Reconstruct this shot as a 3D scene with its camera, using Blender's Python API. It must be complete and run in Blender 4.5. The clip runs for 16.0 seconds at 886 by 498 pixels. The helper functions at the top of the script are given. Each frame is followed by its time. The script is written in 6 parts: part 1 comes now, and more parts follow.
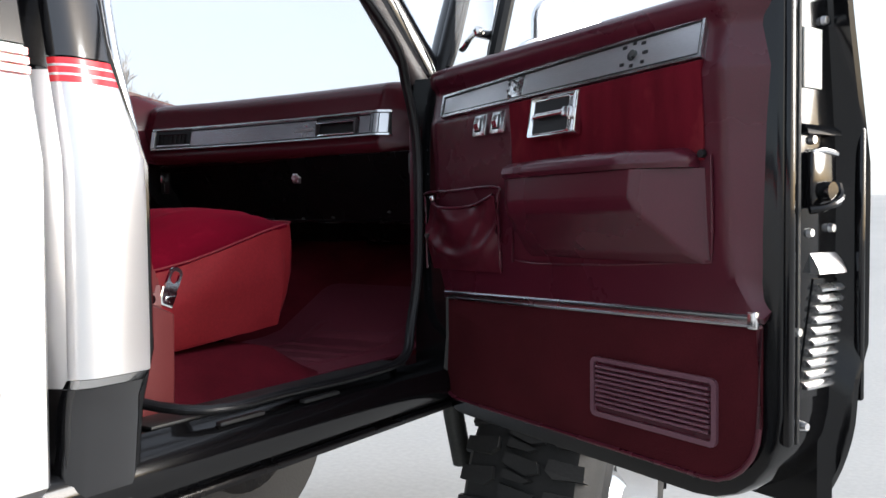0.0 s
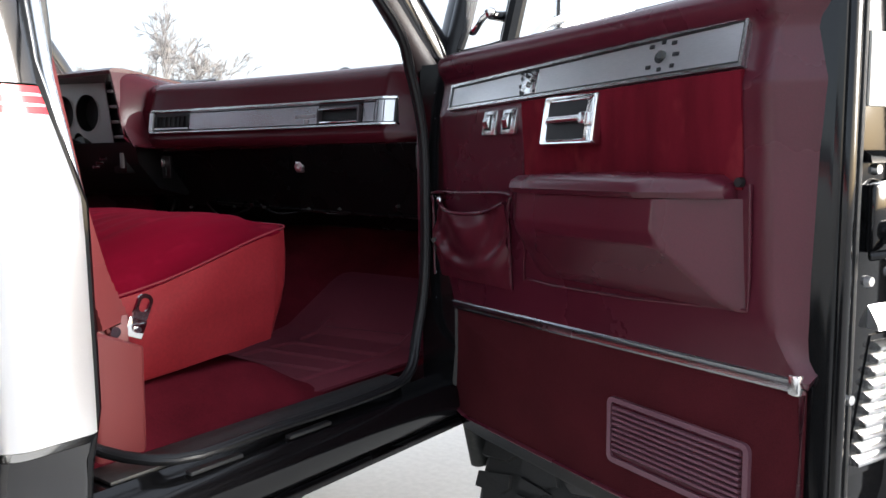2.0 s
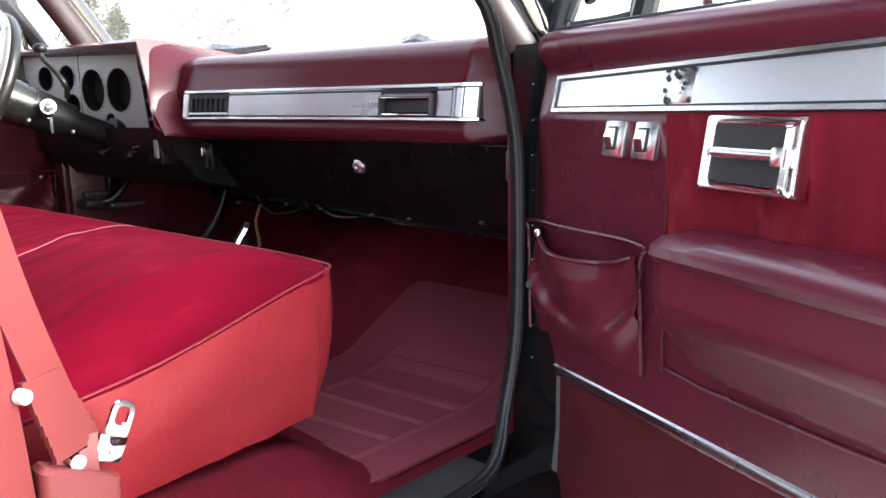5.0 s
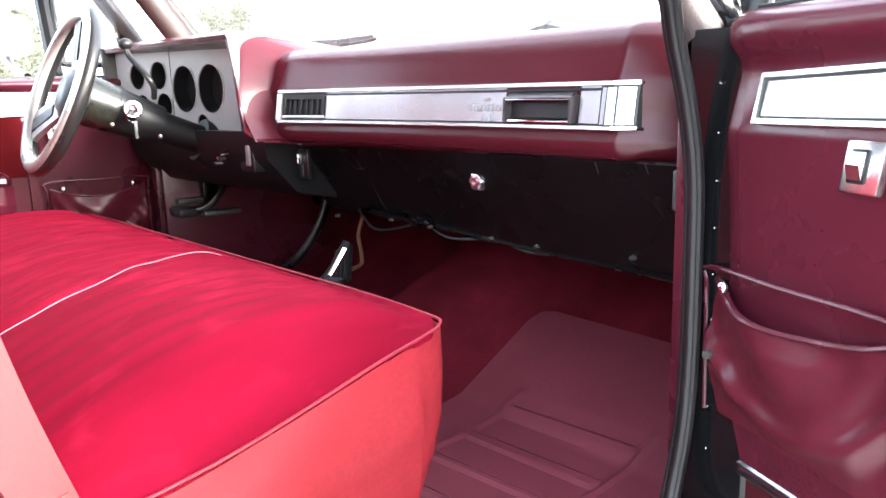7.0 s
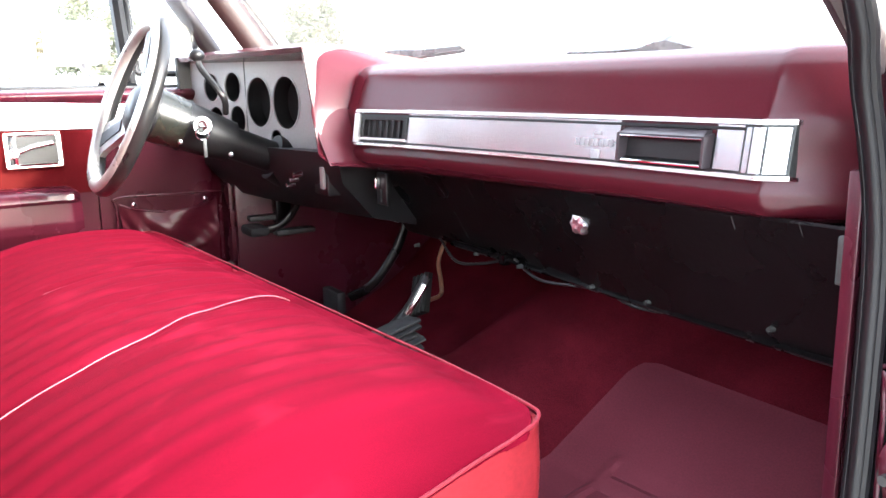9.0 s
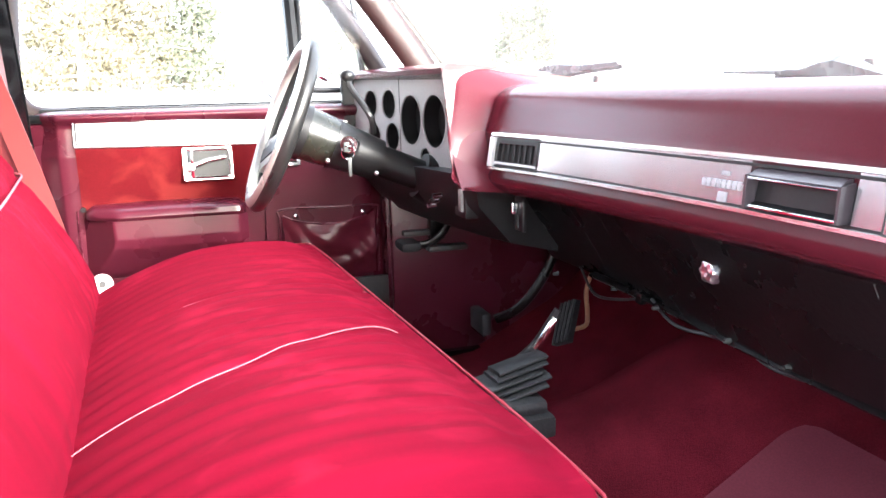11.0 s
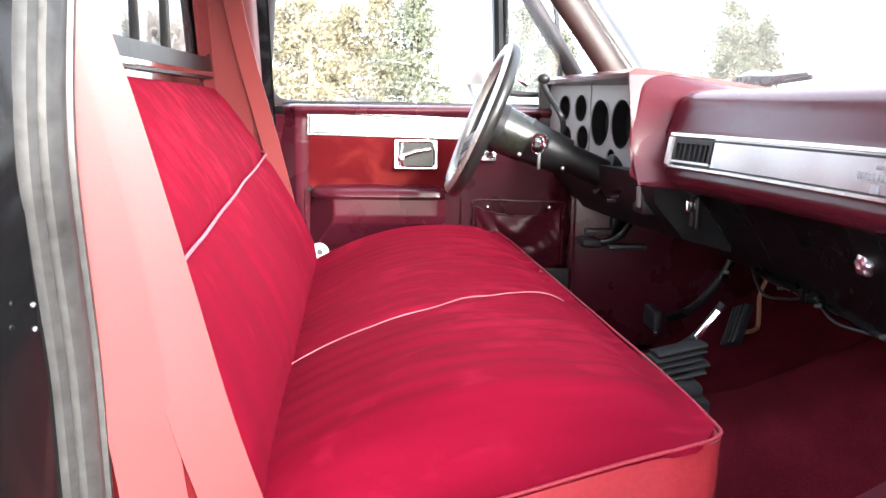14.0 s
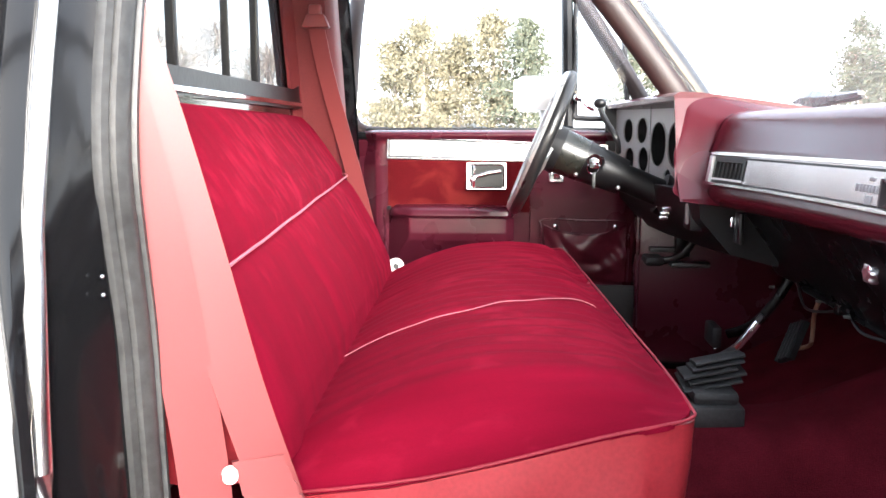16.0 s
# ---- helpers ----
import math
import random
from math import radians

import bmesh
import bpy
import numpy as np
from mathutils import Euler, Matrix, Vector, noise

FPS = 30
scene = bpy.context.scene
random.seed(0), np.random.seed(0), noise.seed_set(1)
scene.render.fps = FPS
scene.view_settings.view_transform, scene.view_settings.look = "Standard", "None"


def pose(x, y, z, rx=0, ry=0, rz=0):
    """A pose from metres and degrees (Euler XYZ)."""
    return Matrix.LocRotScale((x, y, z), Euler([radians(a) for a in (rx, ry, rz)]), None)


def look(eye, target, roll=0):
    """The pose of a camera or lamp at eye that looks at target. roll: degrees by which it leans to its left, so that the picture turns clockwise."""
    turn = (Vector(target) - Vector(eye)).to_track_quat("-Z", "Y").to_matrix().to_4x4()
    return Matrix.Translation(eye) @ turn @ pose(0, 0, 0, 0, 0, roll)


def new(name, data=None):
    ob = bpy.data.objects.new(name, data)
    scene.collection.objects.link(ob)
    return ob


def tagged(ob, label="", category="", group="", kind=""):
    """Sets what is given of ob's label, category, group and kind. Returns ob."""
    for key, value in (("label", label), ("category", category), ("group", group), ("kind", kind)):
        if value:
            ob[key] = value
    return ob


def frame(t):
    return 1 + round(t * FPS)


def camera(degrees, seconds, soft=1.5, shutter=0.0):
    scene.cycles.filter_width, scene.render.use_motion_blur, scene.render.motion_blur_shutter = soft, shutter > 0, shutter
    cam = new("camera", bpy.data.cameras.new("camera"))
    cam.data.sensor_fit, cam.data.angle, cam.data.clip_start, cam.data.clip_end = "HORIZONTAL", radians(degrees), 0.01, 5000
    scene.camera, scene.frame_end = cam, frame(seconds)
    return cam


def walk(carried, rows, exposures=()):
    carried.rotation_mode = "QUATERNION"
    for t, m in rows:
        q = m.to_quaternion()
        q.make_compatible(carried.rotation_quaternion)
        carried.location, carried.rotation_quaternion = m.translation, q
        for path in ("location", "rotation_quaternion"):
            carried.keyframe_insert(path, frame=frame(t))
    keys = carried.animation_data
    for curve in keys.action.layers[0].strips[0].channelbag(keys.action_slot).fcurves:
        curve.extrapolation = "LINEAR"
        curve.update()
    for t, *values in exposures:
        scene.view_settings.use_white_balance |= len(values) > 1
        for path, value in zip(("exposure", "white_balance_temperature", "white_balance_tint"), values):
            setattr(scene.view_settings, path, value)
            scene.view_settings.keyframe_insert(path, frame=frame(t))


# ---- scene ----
cam = camera(58.6, 16.0)

PATH = [
    (0, (1.919, -1.503, 1.359), (0.8, 0.153, 1.291), -0.5),
    (0.5, (1.909, -1.478, 1.378), (0.785, 0.175, 1.294), -0.3),
    (1, (1.905, -1.435, 1.413), (0.762, 0.201, 1.293), -0.4),
    (1.5, (1.896, -1.38, 1.451), (0.728, 0.235, 1.287), -0.5),
    (2, (1.879, -1.311, 1.489), (0.676, 0.273, 1.275), -0.5),
    (2.5, (1.844, -1.267, 1.523), (0.629, 0.3, 1.262), -0.5),
    (3, (1.796, -1.225, 1.551), (0.571, 0.327, 1.251), -0.3),
    (5.5, (1.532, -0.88, 1.633), (0.119, 0.478, 1.233), -1.5),
    (6, (1.473, -0.814, 1.638), (-0.002, 0.474, 1.231), -1.8),
    (6.5, (1.416, -0.783, 1.64), (-0.098, 0.459, 1.235), -1.9),
    (7, (1.348, -0.767, 1.647), (-0.191, 0.444, 1.24), -1.7),
    (7.5, (1.292, -0.755, 1.656), (-0.264, 0.433, 1.246), -1.7),
    (8, (1.242, -0.745, 1.665), (-0.33, 0.421, 1.258), -1.3),
    (10.5, (1.173, -0.538, 1.723), (-0.648, 0.18, 1.312), -1.5),
    (11, (1.182, -0.518, 1.727), (-0.688, 0.066, 1.325), -1.4),
    (11.5, (1.204, -0.508, 1.732), (-0.699, -0.042, 1.333), -1.3),
    (12, (1.235, -0.51, 1.733), (-0.693, -0.156, 1.339), -1.0),
    (12.5, (1.268, -0.52, 1.732), (-0.674, -0.242, 1.342), -0.7),
    (13, (1.288, -0.529, 1.726), (-0.661, -0.312, 1.335), -0.4),
    (13.5, (1.296, -0.515, 1.694), (-0.665, -0.360, 1.329), -0.1),
    (14, (1.358, -0.521, 1.688), (-0.607, -0.417, 1.334), 0.8),
    (14.5, (1.418, -0.471, 1.695), (-0.551, -0.468, 1.344), 0.8),
    (15, (1.461, -0.433, 1.691), (-0.509, -0.516, 1.358), 0.8),
    (15.5, (1.483, -0.415, 1.684), (-0.488, -0.549, 1.374), 0.5),
    (16, (1.496, -0.400, 1.680), (-0.475, -0.580, 1.392), 0.1),
]

EXPOSURES = [(t, stops, 6000, 9) for t, stops in ((0, 1.10), (1.5, 1.28), (3, 1.93), (5.5, 3.14), (6, 3.42), (7, 3.87), (8, 3.95), (10.5, 4.1), (13, 3.65), (16, 3.05))]
walk(cam, [(t, look(eye, target, roll)) for t, eye, target, roll in PATH], EXPOSURES)

# ---- light ----
SUN_UP, SUN_FROM = 20.0, (0.90, 0.43)      # elevation; the side of the plan that the sun stands on
world = bpy.data.worlds.new("daylight")
scene.world = world
world.use_nodes = True
wn = world.node_tree
sky = wn.nodes.new("ShaderNodeTexSky")
sky.sky_type = "NISHITA"
sky.sun_disc = False
sky.sun_elevation = radians(SUN_UP)
sky.sun_rotation = math.atan2(SUN_FROM[0], SUN_FROM[1])
sky.air_density, sky.dust_density, sky.ozone_density = 1.0, 4.0, 0.0
haze = wn.nodes.new("ShaderNodeMixRGB")      # high thin cloud over the whole sky
haze.inputs[0].default_value = 0.55
haze.inputs[2].default_value = (5.1, 5.15, 5.3, 1)
wn.links.new(sky.outputs[0], haze.inputs[1])
wn.links.new(haze.outputs[0], wn.nodes["Background"].inputs[0])
wn.nodes["Background"].inputs[1].default_value = 0.14
sun = new("sun", bpy.data.lights.new("sun", "SUN"))
sun.data.energy, sun.data.angle, sun.data.color = 1.9, radians(28), (1.0, 0.97, 0.93)
sun.matrix_world = look((0, 0, 30), (-SUN_FROM[0] * 30, -SUN_FROM[1] * 30, 30 - 30 * math.hypot(*SUN_FROM) * math.tan(radians(SUN_UP))))


# ---- materials ----
def material(name, colour, rough=0.5, metal=0.0, vary=0.15, size=6.0, grain=120.0, bump=0.15, sheen=0.0, coat=0.0, stretch=(1, 1, 1),
             tint=None, spec=0.5, rough_vary=0.1, vary_random=0.0, coat_ior=1.5):
    """Principled paint with stains at one scale, grain at another, and fine relief."""
    m = bpy.data.materials.new(name)
    m.use_nodes = True
    t, n = m.node_tree.links, m.node_tree.nodes
    p = n["Principled BSDF"]
    where = n.new("ShaderNodeTexCoord")
    lay = n.new("ShaderNodeMapping")
    lay.inputs["Scale"].default_value = stretch
    t.new(where.outputs["Object"], lay.inputs["Vector"])
    big, fine = n.new("ShaderNodeTexNoise"), n.new("ShaderNodeTexNoise")
    for tex, scale, detail in ((big, size, 5), (fine, grain, 3)):
        tex.inputs["Scale"].default_value, tex.inputs["Detail"].default_value = scale, detail
        t.new(lay.outputs["Vector"], tex.inputs["Vector"])
    blend = n.new("ShaderNodeMath")
    blend.operation = "MULTIPLY_ADD"
    t.new(fine.outputs["Fac"], blend.inputs[0])
    blend.inputs[1].default_value = 0.5
    half = n.new("ShaderNodeMath")
    half.operation = "MULTIPLY"
    half.inputs[1].default_value = 0.5
    t.new(big.outputs["Fac"], half.inputs[0])
    t.new(half.outputs[0], blend.inputs[2])
    ramp = n.new("ShaderNodeValToRGB")
    other = tint or colour
    ramp.color_ramp.elements[0].position, ramp.color_ramp.elements[1].position = 0.28, 0.72
    ramp.color_ramp.elements[0].color = (*[c * (1 - vary) for c in colour], 1)
    ramp.color_ramp.elements[1].color = (*[min(1, c * (1 + vary)) for c in other], 1)
    t.new(blend.outputs[0], ramp.inputs[0])
    last = ramp.outputs[0]
    if vary_random:
        info, hue = n.new("ShaderNodeObjectInfo"), n.new("ShaderNodeHueSaturation")
        span = n.new("ShaderNodeMapRange")
        span.inputs["To Min"].default_value, span.inputs["To Max"].default_value = 1 - vary_random, 1 + vary_random
        t.new(info.outputs["Random"], span.inputs["Value"])
        t.new(span.outputs[0], hue.inputs["Value"])
        t.new(last, hue.inputs["Color"])
        last = hue.outputs[0]
    t.new(last, p.inputs["Base Color"])
    worn = n.new("ShaderNodeMapRange")
    worn.inputs["To Min"].default_value, worn.inputs["To Max"].default_value = max(0.02, rough - rough_vary), min(1, rough + rough_vary)
    t.new(big.outputs["Fac"], worn.inputs["Value"])
    t.new(worn.outputs[0], p.inputs["Roughness"])
    p.inputs["Metallic"].default_value = metal
    p.inputs["Specular IOR Level"].default_value = spec
    p.inputs["Sheen Weight"].default_value = sheen
    p.inputs["Coat Weight"].default_value = coat
    p.inputs["Coat Roughness"].default_value = 0.05
    p.inputs["Coat IOR"].default_value = coat_ior
    if bump:
        b = n.new("ShaderNodeBump")
        b.inputs["Strength"].default_value, b.inputs["Distance"].default_value = bump, 0.002
        t.new(fine.outputs["Fac"], b.inputs["Height"])
        t.new(b.outputs[0], p.inputs["Normal"])
    return m


def velour(name, colour, tip, rough=0.9, stretch=(5.0, 0.7, 0.8)):
    """Brushed pile: nap streaks, irregular scuffed patches where the pile lies the other way, and a sheen."""
    m = material(name, colour, rough, vary=0.20, size=5.0, grain=900.0, bump=0.10, sheen=0.07, stretch=stretch, tint=tip, spec=0.04)
    n, t = m.node_tree.nodes, m.node_tree.links
    p = n["Principled BSDF"]
    p.inputs["Sheen Roughness"].default_value = 0.40
    p.inputs["Sheen Tint"].default_value = (min(1, tip[0] * 2.5), tip[1] * 6, tip[2] * 4, 1)
    pile = p.inputs["Base Color"].links[0].from_socket
    where, lay = n.new("ShaderNodeTexCoord"), n.new("ShaderNodeMapping")
    lay.inputs["Scale"].default_value = (2.6, 1.1, 1.3)
    t.new(where.outputs["Object"], lay.inputs["Vector"])
    patch, streak = n.new("ShaderNodeTexNoise"), n.new("ShaderNodeTexNoise")
    for tex, scale, detail, bend, src in ((patch, 2.6, 6, 0.9, where), (streak, 11.0, 4, 0.3, lay)):
        tex.inputs["Scale"].default_value, tex.inputs["Detail"].default_value, tex.inputs["Distortion"].default_value = scale, detail, bend
        t.new(src.outputs["Object"] if src is where else src.outputs["Vector"], tex.inputs["Vector"])
    both = n.new("ShaderNodeMath")
    both.operation = "MULTIPLY"
    t.new(patch.outputs["Fac"], both.inputs[0])
    t.new(streak.outputs["Fac"], both.inputs[1])
    span = n.new("ShaderNodeMapRange")
    span.inputs["From Min"].default_value, span.inputs["From Max"].default_value = 0.27, 0.40
    t.new(both.outputs[0], span.inputs["Value"])
    mix = n.new("ShaderNodeMixRGB")
    mix.inputs[2].default_value = (tip[0] * 1.55, tip[1] * 3.0, tip[2] * 1.8, 1)
    weight = n.new("ShaderNodeMath")
    weight.operation = "MULTIPLY"
    weight.inputs[1].default_value = 0.65
    t.new(span.outputs[0], weight.inputs[0])
    t.new(weight.outputs[0], mix.inputs[0])
    t.new(pile, mix.inputs[1])
    t.new(mix.outputs[0], p.inputs["Base Color"])
    return m


VINYL = material("maroon_vinyl", (0.060, 0.0076, 0.0160), 0.28, vary=0.20, size=5, grain=420, bump=0.07, spec=0.47)
POCKET_VINYL = material("wrinkled_maroon_vinyl", (0.066, 0.0085, 0.0160), 0.32, vary=0.22, size=7, grain=60, bump=0.35, spec=0.34)
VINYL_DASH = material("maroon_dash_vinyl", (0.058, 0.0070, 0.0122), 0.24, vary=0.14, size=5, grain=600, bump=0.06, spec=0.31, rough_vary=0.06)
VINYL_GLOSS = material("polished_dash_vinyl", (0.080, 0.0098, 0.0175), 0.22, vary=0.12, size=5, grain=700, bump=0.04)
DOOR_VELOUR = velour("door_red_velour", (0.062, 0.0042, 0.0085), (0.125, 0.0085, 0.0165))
# door velour again, with the warmer light on the shut door in its colour
WARM_LIT_VELOUR = velour("warm_lit_velour", (0.058, 0.0037, 0.0053), (0.092, 0.0060, 0.0088))
SEAT_VELOUR = velour("seat_red_velour", (0.104, 0.0015, 0.0092), (0.150, 0.0024, 0.0142))
SEAT_VINYL = material("faded_red_vinyl", (0.245, 0.0185, 0.0255), 0.40, vary=0.18, size=4, grain=180, bump=0.12, spec=0.22)
BELT = material("faded_red_webbing", (0.165, 0.034, 0.035), 0.42, vary=0.10, size=5, grain=900, bump=0.1, spec=0.34)
PILLAR = material("faded_pillar_vinyl", (0.115, 0.019, 0.021), 0.45, vary=0.14, size=4, grain=200, bump=0.15, spec=0.25)
PIPING = material("pink_piping", (0.22, 0.016, 0.028), 0.5, vary=0.15, spec=0.25)
SEAM_PINK = material("pale_pink_piping", (0.42, 0.13, 0.16), 0.5, vary=0.15, spec=0.3)
CARPET = material("red_carpet", (0.096, 0.0085, 0.0158), 1.0, vary=0.55, size=9, grain=520, bump=1.0, spec=0.04)
DOOR_CARPET = material("dark_red_carpet", (0.056, 0.0085, 0.012), 1.0, vary=0.35, size=9, grain=520, bump=1.0, spec=0.08)
MAT_VINYL = material("maroon_rubber_mat", (0.134, 0.026, 0.040), 0.55, vary=0.22, size=6, grain=300, bump=0.15, spec=0.18)
BLACK_PAINT = material("black_paint", (0.004, 0.004, 0.005), 0.12, vary=0.2, size=3, grain=40, bump=0.01, coat=1.0, rough_vary=0.06, coat_ior=1.55)
SILVER_PAINT = material("silver_white_paint", (0.70, 0.70, 0.71), 0.32, metal=0.7, vary=0.05, size=3, grain=900, bump=0.02, coat=1.0)
RED_PAINT = material("red_stripe", (0.70, 0.02, 0.03), 0.25, vary=0.05, coat=1.0, bump=0.0)
PILLAR_COVER = material("brown_pillar_cover", (0.018, 0.0075, 0.007), 0.42, vary=0.14, size=5, grain=480, bump=0.2)
BLACK_JAMB = material("black_jamb_paint", (0.0040, 0.0040, 0.0045), 0.12, vary=0.2, size=3, grain=40, bump=0.02, spec=0.36)
FRAME_BLACK = material("satin_black_frame", (0.006, 0.006, 0.0065), 0.32, vary=0.3, size=6, grain=160, bump=0.05, spec=0.35)
BLACK_PLASTIC = material("black_plastic", (0.008, 0.008, 0.0085), 0.40, vary=0.3, size=6, grain=260, bump=0.08, spec=0.4)
VENT_GREY = material("grey_vent_flap", (0.045, 0.036, 0.040), 0.35, vary=0.12, bump=0.05)
BLACK_DULL = material("dull_black_steel", (0.0040, 0.0034, 0.0037), 0.28, vary=0.35, size=8, grain=120, bump=0.12, spec=0.22)
RUBBER = material("black_rubber", (0.014, 0.014, 0.015), 0.62, vary=0.3, size=10, grain=160, bump=0.4)
BOOT_RUBBER = material("dusty_black_rubber", (0.030, 0.030, 0.031), 0.5, vary=0.4, size=14, grain=160, bump=0.3)
SEAL_BLACK = material("black_rubber_seal", (0.006, 0.006, 0.007), 0.36, vary=0.35, size=12, grain=90, bump=0.2, spec=0.35)
SEAL = material("grey_rubber_seal", (0.030, 0.030, 0.030), 0.5, vary=0.6, size=12, grain=90, bump=0.4)
TYRE = material("tyre_rubber", (0.016, 0.0155, 0.015), 0.70, vary=0.3, size=9, grain=120, bump=0.5)
CHROME = material("chrome", (0.80, 0.80, 0.80), 0.08, metal=1.0, vary=0.05, size=9, grain=200, bump=0.0, rough_vary=0.05)
MIRROR = material("mirror_glass", (0.85, 0.86, 0.86), 0.03, metal=1.0, vary=0.02, bump=0.0, rough_vary=0.01)
SILL = material("scuffed_sill", (0.020, 0.020, 0.020), 0.5, vary=0.8, size=14, grain=90, bump=0.3)
GRILLE_VINYL = material("mauve_grille_plastic", (0.130, 0.058, 0.076), 0.36, vary=0.2, size=6, grain=300, bump=0.2)
SATIN_CHROME = material("worn_chrome", (0.78, 0.78, 0.78), 0.24, metal=1.0, vary=0.06, size=9, grain=200, bump=0.0, rough_vary=0.08)
TRIM_METAL = material("satin_dash_trim", (0.46, 0.43, 0.445), 0.27, metal=1.0, vary=0.05, size=3, grain=240, bump=0.0, stretch=(0.15, 1, 3), rough_vary=0.03)
EMBLEM = material("dull_emblem", (0.30, 0.29, 0.30), 0.5, vary=0.1, bump=0.0, spec=0.3)
ALUMINIUM = material("brushed_aluminium", (0.74, 0.74, 0.75), 0.32, metal=1.0, vary=0.08, size=3, grain=240, bump=0.015, stretch=(0.15, 1, 3))
LINE_METAL = material("dull_moulding", (0.40, 0.41, 0.44), 0.25, metal=1.0, vary=0.12, size=6, grain=200, bump=0.0)
WHEEL_GREY = material("satin_wheel_grey", (0.013, 0.013, 0.013), 0.30, vary=0.25, size=8, grain=200, bump=0.05, spec=0.45)
WHEEL_FACE = material("silver_wheel_face", (0.36, 0.36, 0.34), 0.28, metal=0.35, vary=0.15, size=8, grain=200, bump=0.04)
# blue-grey tint holds the reflection that the windscreen lays over the wipers
WIPER = material("washed_wiper_steel", (0.045, 0.058, 0.062), 0.28, vary=0.3, size=20, grain=90, bump=0.1, spec=0.5)
GAUGE_PLATE = material("grey_gauge_plate", (0.30, 0.295, 0.285), 0.42, metal=0.12, vary=0.12, size=6, grain=300, bump=0.1)
DARK_GREY = material("dark_grey_steel", (0.05, 0.052, 0.05), 0.5, metal=0.3, vary=0.4, size=10, grain=90, bump=0.3)
COLUMN = material("dark_column_plastic", (0.011, 0.012, 0.0090), 0.28, vary=0.3, size=6, grain=200, bump=0.06, spec=0.5)
WHITE_PLASTIC = material("ivory_plastic", (0.72, 0.70, 0.64), 0.4, vary=0.08)
BROWN_WIRE = material("copper_wire", (0.20, 0.09, 0.05), 0.5, vary=0.2)
CONCRETE = material("concrete", (0.40, 0.395, 0.38), 0.9, vary=0.12, size=0.6, grain=30, bump=0.4)
BARK = material("bark", (0.30, 0.26, 0.21), 0.9, vary=0.4, size=8, grain=60, bump=0.8)
NEEDLES = material("evergreen_foliage", (0.150, 0.145, 0.100), 0.8, vary=0.4, size=1.2, grain=9, tint=(0.25, 0.225, 0.150), bump=0.0)
FIR = material("dark_fir_foliage", (0.085, 0.105, 0.075), 0.8, vary=0.5, size=1.2, grain=9, tint=(0.14, 0.15, 0.105), bump=0.0)
TWIGS = material("bare_twigs", (0.33, 0.31, 0.29), 0.9, vary=0.3, bump=0.0)
SIDING = material("white_siding", (0.75, 0.74, 0.71), 0.7, vary=0.06)
SHINGLE = material("grey_shingles", (0.40, 0.40, 0.41), 0.9, vary=0.3)


def clear_glass(name, tone=0.95, glare=0.0):
    """Window glass with a translucent veil mixed in, which pales the view like glare."""
    m = bpy.data.materials.new(name)
    m.use_nodes = True
    n, t = m.node_tree.nodes, m.node_tree.links
    n.remove(n["Principled BSDF"])
    see, shine, mix, edge, steep, gloss = (n.new(k) for k in ("ShaderNodeBsdfTransparent", "ShaderNodeBsdfGlossy", "ShaderNodeMixShader", "ShaderNodeLayerWeight", "ShaderNodeMath", "ShaderNodeMath"))
    see.inputs[0].default_value = (tone, tone, tone, 1)
    shine.inputs["Roughness"].default_value = 0.02
    steep.operation, gloss.operation = "POWER", "MULTIPLY_ADD"
    steep.inputs[1].default_value, gloss.inputs[1].default_value, gloss.inputs[2].default_value = 5.0, 0.5, 0.03
    t.new(edge.outputs["Facing"], steep.inputs[0])
    t.new(steep.outputs[0], gloss.inputs[0])
    t.new(gloss.outputs[0], mix.inputs[0])
    t.new(see.outputs[0], mix.inputs[1])
    t.new(shine.outputs[0], mix.inputs[2])
    film, veil = n.new("ShaderNodeBsdfTranslucent"), n.new("ShaderNodeMixShader")
    film.inputs[0].default_value = (0.9, 0.9, 0.9, 1)
    veil.inputs[0].default_value = glare
    t.new(mix.outputs[0], veil.inputs[1])
    t.new(film.outputs[0], veil.inputs[2])
    t.new(veil.outputs[0], n["Material Output"].inputs[0])
    return m


# the veil is added haze that bleaches what lies behind the panes
GLASS = clear_glass("window_glass", glare=0.075)
SCREEN_GLASS = clear_glass("windscreen_glass", glare=0.012)
TINTED = clear_glass("tinted_glass", 0.62, glare=0.01)


# ---- building blocks ----
def thing(name, label, category, group="", kind="", at=(0, 0, 0)):
    ob = new(name)
    ob.empty_display_size = 0.05
    ob.location = at
    return tagged(ob, label, category, group, kind)


def part(name, bm, mat, parent=None, label="", sharp=40, m=None):
    """Links a bmesh as one mesh object under a thing or a part. m: a map from the bmesh's space into the world."""
    if m is not None:
        bm.transform(m)
        if m.to_3x3().determinant() < 0:
            bmesh.ops.reverse_faces(bm, faces=bm.faces)
    me = bpy.data.meshes.new(name)
    bm.to_mesh(me)
    bm.free()
    me.materials.append(mat)
    me.polygons.foreach_set("use_smooth", [True] * len(me.polygons))
    me.set_sharp_from_angle(angle=radians(sharp))
    ob = new(name, me)
    if parent is not None:
        ob.parent = parent
        if parent.parent is None:
            ob.matrix_parent_inverse = Matrix.Translation(-Vector(parent.location))
    if label:
        ob["label"] = label
    return ob


